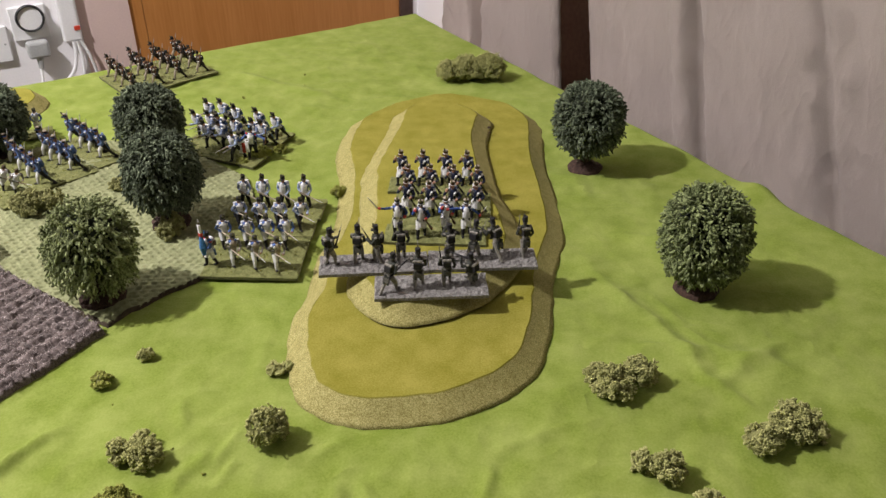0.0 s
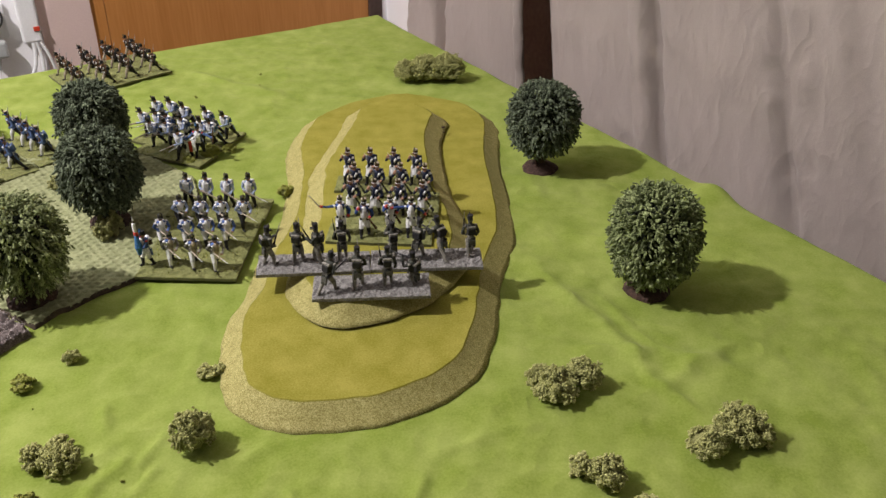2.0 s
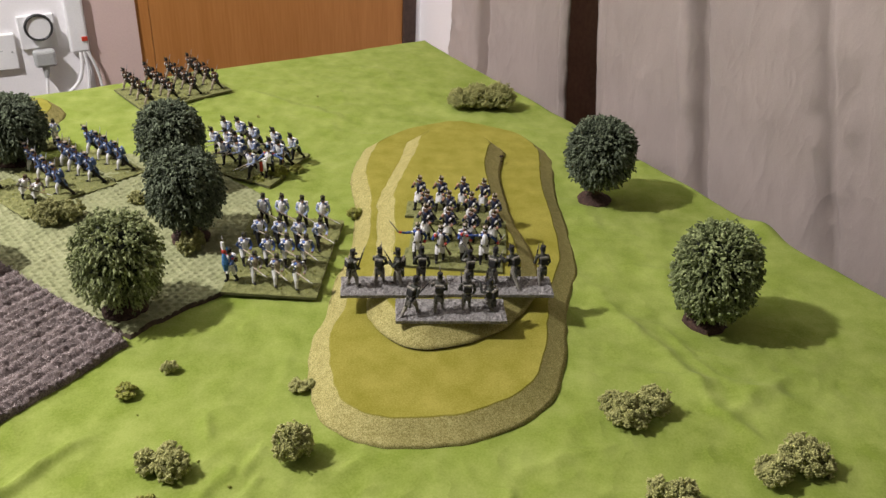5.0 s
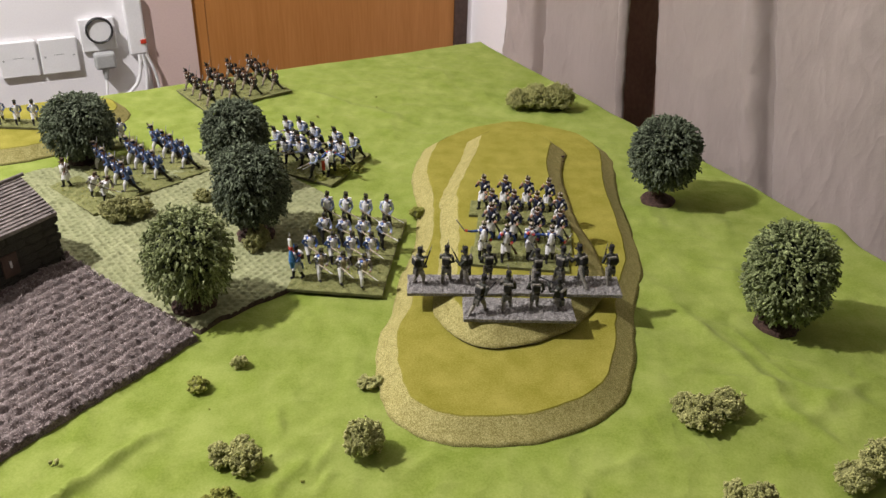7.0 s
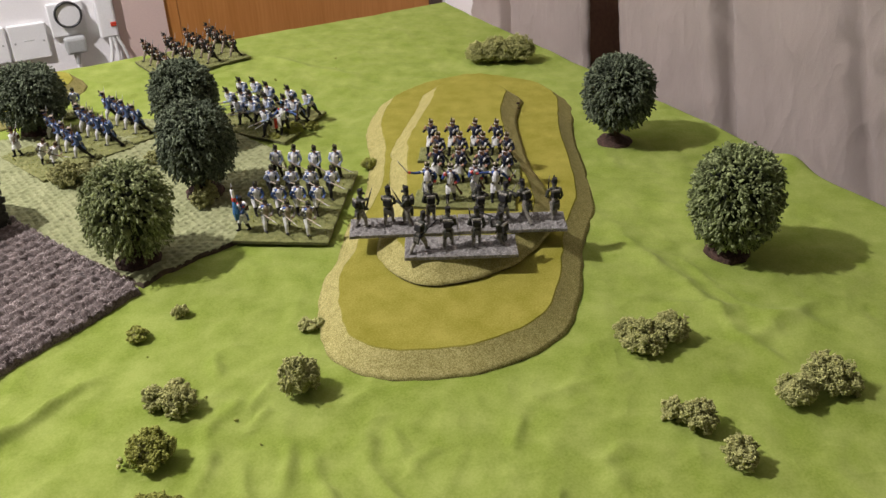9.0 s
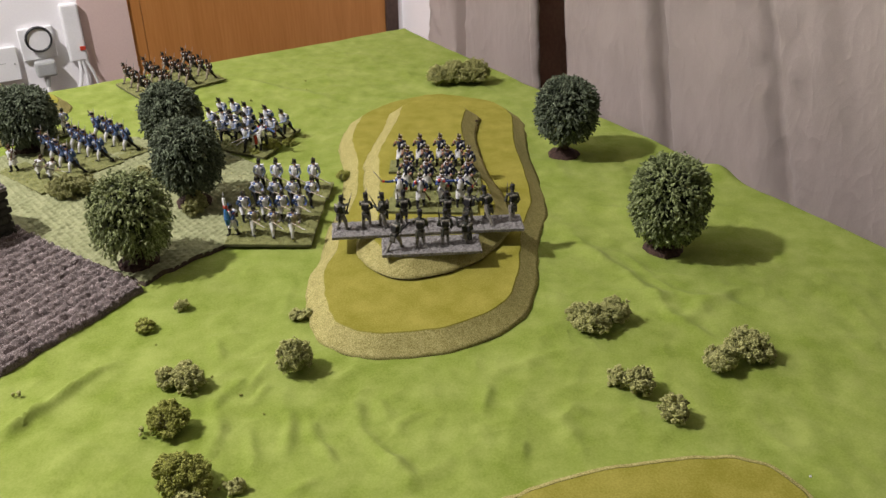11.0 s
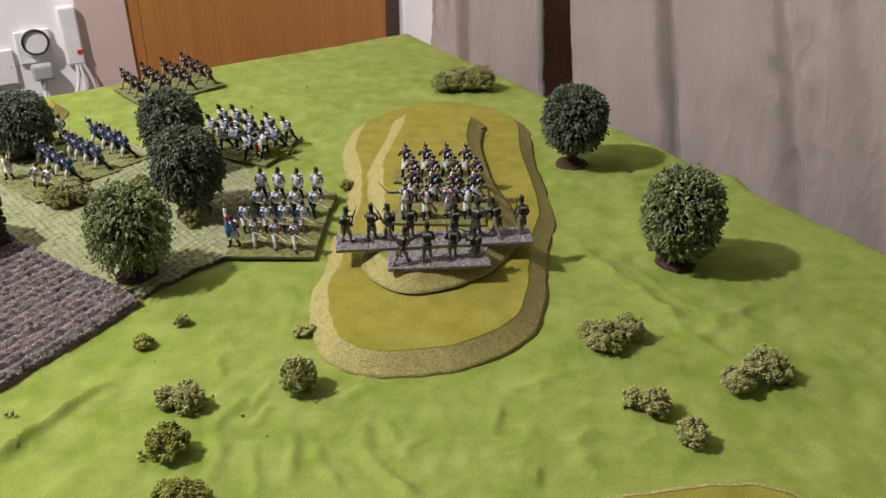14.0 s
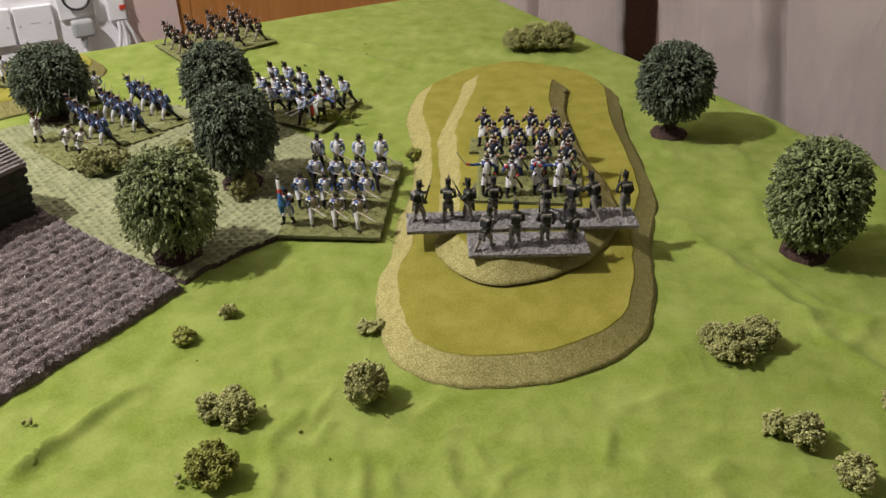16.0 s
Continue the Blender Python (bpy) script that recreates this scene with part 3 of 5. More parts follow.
tier(near_hill, [(0.035, 0.35), (0.076, 0.395), (0.147, 0.432), (0.225, 0.452), (0.284, 0.455), (0.318, 0.435), (0.338, 0.39), (0.34, 0.32), (0.30, 0.23), (0.20, 0.19), (0.10, 0.21), (0.04, 0.28)], HZ - 0.001, H1, 0.010, lip=0.003)
far_hill = thing("model_hill", Matrix(), "low model hill with a mustard flocked top and a figure line on it", "model hill", "model hills on the cloth")
tier(far_hill, [(-0.80, 0.96), (-0.70, 0.99), (-0.60, 1.03), (-0.552, 1.08), (-0.528, 1.15), (-0.530, 1.21), (-0.575, 1.245), (-0.66, 1.215), (-0.76, 1.13), (-0.83, 1.04)], HZ - 0.001, H1, 0.016)


# ---- fabric fields ----
def inside(p, poly):
    c, k = False, len(poly)
    for i in range(k):
        a, b = poly[i], poly[i - 1]
        if (a[1] > p[1]) != (b[1] > p[1]) and p[0] < (b[0] - a[0]) * (p[1] - a[1]) / (b[1] - a[1]) + a[0]:
            c = not c
    return c


def patch(name, poly, turn, step, height, mats, label, category):
    """A thick fabric piece cut to an outline, with its relief as real height. height(a, b) is in the weave's own axes."""
    ca, sa = math.cos(turn), math.sin(turn)
    xs, ys = [p[0] for p in poly], [p[1] for p in poly]
    to = lambda x, y: (x * ca + y * sa, -x * sa + y * ca)
    q = [to(*p) for p in poly]
    a0, a1, b0, b1 = min(p[0] for p in q), max(p[0] for p in q), min(p[1] for p in q), max(p[1] for p in q)
    bm, vs = bmesh.new(), {}
    n, k = int((a1 - a0) / step), int((b1 - b0) / step)
    ok = [[inside((a0 + (i + 0.5) * step, b0 + (j + 0.5) * step), q) for j in range(k)] for i in range(n)]

    def vert(i, j):
        if (i, j) not in vs:
            a, b = a0 + i * step, b0 + j * step
            rim = not all(0 <= x < n and 0 <= y < k and ok[x][y] for x in (i - 1, i) for y in (j - 1, j))
            if rim:
                # the cut edge follows the outline
                best = None
                for u, w in zip(q, q[1:] + q[:1]):
                    du, dw = w[0] - u[0], w[1] - u[1]
                    t = min(1.0, max(0.0, ((a - u[0]) * du + (b - u[1]) * dw) / (du * du + dw * dw)))
                    c = (u[0] + du * t, u[1] + dw * t)
                    e = (c[0] - a) ** 2 + (c[1] - b) ** 2
                    if best is None or e < best[0]:
                        best = (e, c)
                a, b = best[1]
            x, y = a * ca - b * sa, a * sa + b * ca
            z = ground(x, y) + (0.0002 if rim else height(a, b) + 0.0012)
            vs[i, j] = bm.verts.new((x, y, z))
        return vs[i, j]

    for i in range(n):
        for j in range(k):
            if ok[i][j]:
                f = bm.faces.new((vert(i, j), vert(i + 1, j), vert(i + 1, j + 1), vert(i, j + 1)))
                # the cut edge is coloured dark for its backing and the shadow line below
                if not all(0 <= x < n and 0 <= y < k and ok[x][y] for x in (i - 1, i, i + 1) for y in (j - 1, j, j + 1)):
                    f.material_index = 1
    ob = part(name, bm, mats, None, "", True)
    return tagged(ob, label, category)


def weave(a, b):
    """Rows of short raised stitches, each row shifted by half a stitch."""
    b += 0.0012 * noise.noise((a * 14, b * 14, 4.0))
    r = math.floor(b / 0.0066)
    fb, fa = b / 0.0066 - r, (a / 0.0093 + 0.5 * (r % 2)) % 1.0
    dent = ramp(abs(fa - 0.5), 0.34, 0.20) * ramp(abs(fb - 0.5), 0.28, 0.12)
    return 0.0036 + 0.0009 * noise.noise((a * 160, b * 160, 0)) - 0.0026 * dent * (0.8 + 0.5 * noise.noise((a * 70, b * 70, 7.0)))


def ribs(a, b):
    f = abs(((b + 0.002 * noise.noise((a * 12, b * 12, 0))) / 0.0128) % 1.0 - 0.5) * 2
    return 0.0036 + 0.0042 * (1 - f ** 1.8) + 0.0030 * noise.noise((a * 240, b * 240, 3)) + 0.0012 * noise.noise((a * 110, b * 90, 9))


patch("green_field", [(-0.252, 0.700), (-0.222, 0.742), (-0.186, 0.783), (-0.165, 0.86), (-0.175, 0.95), (-0.192, 0.99), (-0.25, 1.035), (-0.33, 1.075), (-0.40, 1.088), (-0.48, 1.06), (-0.565, 1.005), (-0.60, 0.93), (-0.55, 0.86), (-0.40, 0.785)],
      radians(8), 0.0012, weave, [KNIT, CORK], "pale green woven fabric mat laid as a field on the cloth", "field mat")
FC, F1, F2 = Vector((-0.250, 0.692)), Vector((-0.834, 0.552)), Vector((-0.493, -0.870))
corners = [FC, FC + F1 * 0.175, FC + F1 * 0.34, FC + F1 * 0.34 + F2 * 0.42, FC + F2 * 0.42]
patch("ploughed_field", [tuple(p) for p in corners], math.atan2(F2.y, F2.x), 0.0014, ribs, [PLUSH, PLUSH], "mauve-brown ribbed plush mat laid as a ploughed field", "field mat")
# loose pile of the plush, too fine to count
rng = random.Random(5)
bm = bmesh.new()
for _ in range(60000):
    s, t = rng.uniform(0.001, 0.339), rng.uniform(0.0, 0.40)
    p = FC + F1 * s + F2 * t
    a, b = (p.x * F2.x + p.y * F2.y), (-p.x * F2.y + p.y * F2.x)
    z = ground(p.x, p.y) + ribs(a, b) + 0.0008
    d = Vector((rng.gauss(0, 1), rng.gauss(0, 1), abs(rng.gauss(0.5, 0.5)))).normalized() * rng.uniform(0.0014, 0.0040)
    w = Vector((-d.y, d.x, 0)).normalized() * 0.00042
    o = Vector((p.x, p.y, z))
    bm.faces.new((bm.verts.new(o - w), bm.verts.new(o + w), bm.verts.new(o + d)))
tagged(part("plush_pile", bm, PILE), "loose mauve-brown fibres standing on the plush mat", "fibres", "", "stuff")


# ---- stone cottage ----
def cottage():
    a = Vector((-0.45, -0.893, 0))                   # along the eaves
    rot = math.degrees(math.atan2(a.y, a.x))
    base = Vector((-0.430, 0.797, 0))
    z = ground(base.x, base.y) + 0.003
    L, W, E, R = 0.150, 0.095, 0.060, 0.085
    t = thing("stone_cottage", pose(base.x, base.y, z, 0, 0, rot), "small model cottage of dark rubble stone with a ribbed grey-brown roof", "model house")
    # local: x along the eaves, y negative into the house
    bm = bmesh.new()
    prof = [(0, 0), (0, E), (-W / 2, R - 0.006), (-W, E), (-W, 0)]
    ends = [[bm.verts.new((x, y, h)) for y, h in prof] for x in (0, L)]
    for k in range(len(prof)):
        bm.faces.new((ends[0][k], ends[1][k], ends[1][(k + 1) % 5], ends[0][(k + 1) % 5]))
    bm.faces.new(ends[0])
    bm.faces.new(list(reversed(ends[1])))
    part("wall", bm, STONE, t)
    r = random.Random(3)
    shapes = []
    for k in range(7):
        bm = bmesh.new()
        bmesh.ops.create_icosphere(bm, subdivisions=1, radius=0.6)
        for v in bm.verts:
            v.co = Vector((math.copysign(min(0.52, abs(v.co.x) * 1.15), v.co.x), math.copysign(min(0.52, abs(v.co.y) * 1.15), v.co.y), math.copysign(min(0.5, abs(v.co.z) * 1.15), v.co.z))) + Vector((r.uniform(-1, 1), r.uniform(-1, 1), r.uniform(-1, 1))) * 0.07
        shapes.append(link("stone", bm, STONE))

    def stone(pos, size):
        share("stone", shapes[r.randrange(7)], t, Matrix.Translation(pos) @ Matrix.Diagonal((*size, 1)))
    for row in range(6):
        h = 0.004 + row * 0.0094
        x = 0.004 if row % 2 else 0.008
        while x < L:
            w = r.uniform(0.009, 0.017)
            if not (0.045 < x < 0.066 and 0.012 < h < 0.038):
                stone((x, 0.0, h), (w, 0.0045 if x < 0.018 else 0.0018, 0.0095))
            x += w * 0.98
        y = -0.004
        while y > -W:
            w = r.uniform(0.009, 0.016)
            stone((-0.0005, y, h), (0.005, w, 0.0095))
            y -= w * 0.98
    for row in range(6):
        h = E - 0.002 + row * 0.0055
        half = max(0.0, (R - h) / (R - E) * W / 2 - 0.008)
        y = -half
        while y < half:
            w = r.uniform(0.008, 0.013)
            stone((-0.0005, -W / 2 + y, h), (0.005, w, 0.008))
            y += w
    bm = bmesh.new()
    box(bm, (0.047, -0.004, 0.014), (0.064, 0.0022, 0.038), 0, None, 0.0006)
    win = part("window", bm, DARKW, t, "small dark window")
    bm = bmesh.new()
    box(bm, (0.0545, 0.0024, 0.024), (0.0565, 0.0034, 0.031))
    part("glazing_bar", bm, P_WHITE, win)
    # roof: courses of overlapping slates on both slopes
    for side in (0, 1):
        y0, y1 = (0.0025, -W / 2) if side == 0 else (-W - 0.0025, -W / 2)
        z0, z1 = E - 0.002, R
        n = 14
        for k in range(n):
            bm = bmesh.new()
            f0, f1 = k / n, (k + 1) / n + 0.012
            x = -0.004
            while x < L + 0.006:
                w = r.uniform(0.009, 0.015)
                lift = 0.0019 + r.uniform(-0.0004, 0.0004)
                c = [(x, f0, lift), (min(x + w - 0.0003, L + 0.008), f0, lift), (min(x + w - 0.0003, L + 0.008), f1, 0.0004), (x, f1, 0.0004)]
                up = [bm.verts.new((cx, y0 + (y1 - y0) * min(f, 1), z0 + (z1 - z0) * min(f, 1) + l)) for cx, f, l in c]
                lo = [bm.verts.new((cx, y0 + (y1 - y0) * min(f, 1), z0 + (z1 - z0) * min(f, 1) - 0.002)) for cx, f, l in c]
                bm.faces.new(up)
                bm.faces.new(list(reversed(lo)))
                for i in range(4):
                    bm.faces.new((up[i], lo[i], lo[(i + 1) % 4], up[(i + 1) % 4]))
                x += w
            bmesh.ops.recalc_face_normals(bm, faces=bm.faces[:])
            part("roof_course", bm, SLATE, t)
    bm = bmesh.new()
    limb(bm, (-0.008, -W / 2, R + 0.0015), (L + 0.008, -W / 2, R + 0.0008), 0.0020, 0.0020, 0, 8)
    part("ridge", bm, SLATE, t)
    return t


cottage()


# ---- trees and clumps ----
KNOB = bmesh.new()
bmesh.ops.create_icosphere(KNOB, subdivisions=2, radius=1.0)
KNOB_V = np.array([v.co[:] for v in KNOB.verts])
KNOB_F = np.array([[v.index for v in f.verts] for f in KNOB.faces])
KNOB.free()


def tuft(bm, c, d, length, wide, r, mi=0):
    """A small pointed leaf cluster at c, along d."""
    d = d.normalized()
    s = d.cross(Vector((r.uniform(-1, 1), r.uniform(-1, 1), r.uniform(-1, 1)))).normalized()
    t = d.cross(s)
    a = bm.verts.new(c - d * length * 0.3)
    b = bm.verts.new(c + d * length * 0.7)
    mid = [bm.verts.new(c + d * length * r.uniform(-0.05, 0.25) + (s * math.cos(k) + t * math.sin(k)) * wide * r.uniform(0.6, 1.2)) for k in (0.0, 2.1, 4.2)]
    for k in range(3):
        f1, f2 = bm.faces.new((a, mid[k], mid[(k + 1) % 3])), bm.faces.new((b, mid[(k + 1) % 3], mid[k]))
        f1.material_index = f2.material_index = mi


def lumps(c, way, size, slim, g):
    """Vertices and faces of many uneven leaf clumps at c, each drawn out along its own way."""
    n = len(c)
    way = way / np.linalg.norm(way, axis=1)[:, None]
    s = np.cross(way, g.normal(0, 1, (n, 3)))
    s /= np.linalg.norm(s, axis=1)[:, None]
    t = np.cross(way, s)
    v = ICO_V[None] * (1 + 0.30 * g.uniform(-1, 1, (n, len(ICO_V), 1)))
    v = v[..., 0:1] * way[:, None] * slim + v[..., 1:2] * s[:, None] + v[..., 2:3] * t[:, None] * 0.75
    v = v * size[:, None, None] + c[:, None]
    f = ICO_F[None] + (np.arange(n) * len(ICO_V))[:, None, None]
    return v.reshape(-1, 3), f.reshape(-1, 3)


def tree(x, y, high, wide, seed, leaf, label, style="round", z0=0.012, z=None):
    """A moulded model tree. style: round (stubby clumps), fine (small clumps) or spray (long drooping sprays)."""
    r = random.Random(seed)
    z = ground(x, y) - 0.001 if z is None else z
    t = thing("model_tree", pose(x, y, z, 0, 0, r.uniform(0, 360)), label, "model tree", "trees on the table")
    bm = bmesh.new()
    rim = [bm.verts.new((0.0215 * (1 + 0.12 * noise.noise((math.cos(a) * 2, math.sin(a) * 2, seed))) * math.cos(a), 0.0215 * (1 + 0.12 * noise.noise((math.cos(a) * 2, math.sin(a) * 2, seed))) * math.sin(a), 0)) for a in [k * math.pi / 12 for k in range(24)]]
    low = rim
    for s, h in ((0.98, 0.0035), (0.82, 0.0062), (0.45, 0.0085), (0.24, 0.012)):
        up = [bm.verts.new((v.co.x * s, v.co.y * s, h + r.uniform(-0.0008, 0.0008))) for v in rim]
        for k in range(24):
            bm.faces.new((low[k], low[(k + 1) % 24], up[(k + 1) % 24], up[k]))
        low = up
    bm.faces.new(low)
    part("base", bm, BARK, t, "round brown earth-textured base", True)
    cz, hz, rx = (z0 + high) / 2, (high - z0) / 2, wide / 2
    bm = bmesh.new()
    limb(bm, (0, 0, 0.006), (0.001, 0.001, cz), 0.0062, 0.0038, 0, 10)
    limb(bm, (0.001, 0.001, cz), (0, 0, high * 0.9), 0.0038, 0.0012, 0, 6)
    for k in range(16):
        a, h = r.uniform(0, 6.28), (0.22 + 0.58 * k / 15) * high
        w = rx * 0.72 * math.sqrt(max(0.05, 1 - ((h - cz) / hz) ** 2))
        limb(bm, (0, 0, h - 0.012), (w * math.cos(a), w * math.sin(a), h), 0.0022, 0.0009, 0, 5)
    part("trunk", bm, BARK, t, "brown moulded trunk with limbs", True)
    g = np.random.default_rng(seed)
    starts, links, size, slim, droop, step = {"round": (1650, 4, 0.00122, 2.0, 0.65, 0.0020), "fine": (1750, 4, 0.00112, 2.1, 0.95, 0.0021), "spray": (900, 7, 0.00108, 2.2, 0.85, 0.0021)}[style]
    d = g.normal(0, 1, (starts, 3))
    d /= np.linalg.norm(d, axis=1)[:, None]
    flat = np.hypot(d[:, 0], d[:, 1])
    # barrel-shaped crown, fuller below than above, with bays between the boughs
    p = 2.5
    swell = 1.0 / (flat ** p + np.abs(d[:, 2]) ** p) ** (1 / p)
    bays = np.array([noise.noise((q[0] * 5.5 + seed, q[1] * 5.5, q[2] * 5.5)) for q in d])
    rad = swell * (0.915 + 0.075 * bays + 0.035 * g.uniform(-1, 1, starts)) * (1 - 0.07 * d[:, 2])
    rad[::6] *= 0.86
    gaps = np.array([noise.noise((q[0] * 11 + seed, q[1] * 11, q[2] * 9)) for q in d])
    rad = np.where(gaps > 0.28, rad * 0.84, rad)
    root = np.stack([d[:, 0] * rx * rad, d[:, 1] * rx * rad, cz + d[:, 2] * hz * rad], 1)
    out = d + np.stack([0 * flat, 0 * flat, 0.30 - 1.1 * droop * flat], 1) + 0.35 * g.normal(0, 1, (starts, 3))
    out /= np.linalg.norm(out, axis=1)[:, None]
    c, way, sz = [], [], []
    for k in range(links):
        sag = np.array([0, 0, -0.22 * droop * k])
        c.append(root + out * step * (k - links * 0.45) + sag * step + 0.0009 * g.normal(0, 1, (starts, 3)))
        way.append(out + sag * 0.6 + 0.40 * g.normal(0, 1, (starts, 3)))
        sz.append(size * g.uniform(0.5, 1.4, starts) * (1.15 - 0.45 * k / links))
    c, way, sz = np.concatenate(c), np.concatenate(way), np.concatenate(sz)
    ok = c[:, 2] > z0 * 0.85
    v, f = lumps(c[ok], way[ok], sz[ok], slim, g)
    # ball inside the crown, coloured near-black as the shade between clumps
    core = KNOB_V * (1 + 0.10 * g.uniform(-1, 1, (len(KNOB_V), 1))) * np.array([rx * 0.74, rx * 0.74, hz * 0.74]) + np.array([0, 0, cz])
    me = bpy.data.meshes.new("crown")
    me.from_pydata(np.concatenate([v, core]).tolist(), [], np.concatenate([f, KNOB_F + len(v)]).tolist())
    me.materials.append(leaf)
    me.materials.append(CROWN_SHADE)
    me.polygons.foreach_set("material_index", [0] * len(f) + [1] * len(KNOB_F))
    share("crown", me, t)["label"] = "crown of small moulded leaf clumps"
    return t


tree(0.293, 0.785, 0.115, 0.086, 11, LEAF_LIGHT, "round grey-green model tree on a brown base, alone on open cloth", "round", 0.012)
tree(0.209, 1.040, 0.114, 0.086, 12, LEAF, "round dark green model tree on a brown base near the curtain", "round", 0.023)
tree(-0.271, 0.741, 0.107, 0.083, 13, LEAF_YELLOW, "light green model tree with drooping sprays on the green mat", "spray", 0.014, z=TOP + 0.0076)
tree(-0.250, 0.882, 0.111, 0.084, 14, LEAF, "dark green model tree on the pale green mat", "fine", 0.019, z=TOP + 0.0076)
tree(-0.305, 1.006, 0.112, 0.082, 15, LEAF, "dark green model tree at the far edge of the mat", "fine", 0.022, z=TOP + 0.0076)
tree(-0.520, 1.042, 0.093, 0.092, 16, LEAF, "dark green model tree beside the far model hill", "fine", 0.010, z=TOP + 0.008)


def clump(heaps, seed, mat, label, category="model bush", name="foam_bush", z=None):
    """A bush of torn foam: rounded knobs, large and small, heaped round a few centres (x, y, radius, height), the gaps
    between shaded by a darker core.
    """
    g = np.random.default_rng(seed)
    x0, y0 = heaps[0][:2]
    zz = ground(x0, y0) - 0.001 if z is None else z
    verts, faces, index, total = [], [], [], 0
    for x, y, rad, high in heaps:
        x, y = (x - x0) * 0.88, (y - y0) * 0.88
        rad, high = rad * 0.70, high * 0.82
        small = rad < 0.006
        n1, n2 = (3, 60) if small else (int(84 * (rad / 0.016) ** 1.2) + 10, int(3000 * (rad / 0.016) ** 1.7) + 160)
        # tufts of crumbs stand round a core coloured darker as crevice shade, with gaps and bays between them
        d = g.normal(0, 1, (n1, 3))
        d[:, 2] = np.abs(d[:, 2]) * 1.2 - 0.5
        d /= np.linalg.norm(d, axis=1)[:, None]
        heart = d * g.uniform(0.50, 0.92, (n1, 1))
        heart[0] = (0.1, -0.1, 0.55)
        heart[1] = (-0.2, 0.15, 0.35)
        own = g.integers(0, n1, n2)
        e = g.normal(0, 1, (n2, 3))
        e /= np.linalg.norm(e, axis=1)[:, None]
        c = heart[own] + e * (0.165 * g.uniform(0.45, 1.25, (n2, 1)) * g.uniform(0.65, 1.25, n1)[own][:, None])
        c = c * np.array([rad, rad, high * 0.56]) + np.array([x, y, high * 0.42])
        size = np.minimum(rad * 0.2, g.uniform(0.00035, 0.00105, n2))
        c[:, 2] = np.maximum(c[:, 2], size * 0.6)
        v = ICO_V[None] * (1 + 0.42 * g.uniform(-1, 1, (n2, len(ICO_V), 1))) * g.uniform(0.6, 1.45, (n2, 1, 3)) * size[:, None, None] + c[:, None]
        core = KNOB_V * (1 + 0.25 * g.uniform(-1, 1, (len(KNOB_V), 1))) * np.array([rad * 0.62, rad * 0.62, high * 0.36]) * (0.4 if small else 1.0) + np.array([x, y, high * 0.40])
        f = (ICO_F[None] + (np.arange(n2) * len(ICO_V))[:, None, None]).reshape(-1, 3)
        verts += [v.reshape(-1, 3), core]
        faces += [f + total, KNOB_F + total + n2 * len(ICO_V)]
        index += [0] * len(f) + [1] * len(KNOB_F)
        total += n2 * len(ICO_V) + len(KNOB_V)
    me = bpy.data.meshes.new(name)
    verts = np.concatenate(verts)
    verts[:, 2] = np.maximum(verts[:, 2], 0.0003)
    me.from_pydata(verts.tolist(), [], np.concatenate(faces).tolist())
    me.materials.append(mat)
    me.materials.append(CORE_SHADE)
    me.polygons.foreach_set("material_index", index)
    me.polygons.foreach_set("use_smooth", [True] * len(me.polygons))
    ob = new(name, me)
    ob.matrix_basis = pose(x0, y0, zz)
    return tagged(ob, label, category, "foam bushes on the cloth")


OL = "olive torn-foam bush lying on the green cloth"
clump([(0.195, 0.630, 0.026, 0.036), (0.182, 0.642, 0.018, 0.028), (0.222, 0.648, 0.022, 0.034)], 21, MOSS, "wide olive torn-foam bush on the green cloth")
clump([(0.300, 0.572, 0.022, 0.033), (0.331, 0.592, 0.028, 0.040), (0.348, 0.585, 0.016, 0.026)], 22, MOSS, "large double olive torn-foam bush on the green cloth")
clump([(0.224, 0.541, 0.020, 0.034), (0.204, 0.549, 0.013, 0.026)], 23, MOSS, "olive torn-foam bush beside another of its kind")
clump([(0.247, 0.506, 0.020, 0.030)], 24, MOSS, "single rounded olive torn-foam bush")
clump([(-0.075, 0.565, 0.024, 0.044), (-0.070, 0.569, 0.018, 0.038)], 25, MOSS, "upright olive torn-foam bush in front of the hill")
clump([(-0.162, 0.538, 0.021, 0.028), (-0.182, 0.542, 0.017, 0.024), (-0.168, 0.555, 0.014, 0.022)], 26, MOSS, OL)
clump([(-0.162, 0.484, 0.025, 0.034)], 27, MOSS_GREEN, "greener rounded foam bush on the cloth")
clump([(-0.182, 0.478, 0.008, 0.012)], 28, MOSS, "crumb of olive foam beside a bush")
clump([(-0.132, 0.422, 0.030, 0.038), (-0.150, 0.432, 0.016, 0.030), (-0.118, 0.414, 0.017, 0.026)], 29, MOSS_GREEN, "large green-brown foam bush at the near side")
clump([(-0.093, 0.419, 0.011, 0.016), (-0.103, 0.422, 0.008, 0.011)], 30, MOSS, "small olive foam tuft beside a bush")
clump([(-0.122, 0.396, 0.019, 0.026)], 31, MOSS, OL)
clump([(-0.201, 0.657, 0.011, 0.017)], 32, MOSS, "tiny olive foam tuft on the cloth")
clump([(-0.227, 0.624, 0.014, 0.016)], 33, MOSS_GREEN, "tiny green-brown foam tuft on the cloth")
clump([(-0.086, 0.645, 0.013, 0.012), (-0.076, 0.650, 0.009, 0.010)], 34, MOSS, "flat grey-green foam scrap at the hill's foot")
clump([(-0.303, 0.524, 0.008, 0.011)], 35, MOSS, "tiny olive foam tuft near the brown mat")
clump([(-0.080, 0.953, 0.0125, 0.017), (-0.076, 0.957, 0.009, 0.014)], 36, MOSS_GREEN, "small dark foam tuft on the hill's sandy foot", z=HZ + 0.002)
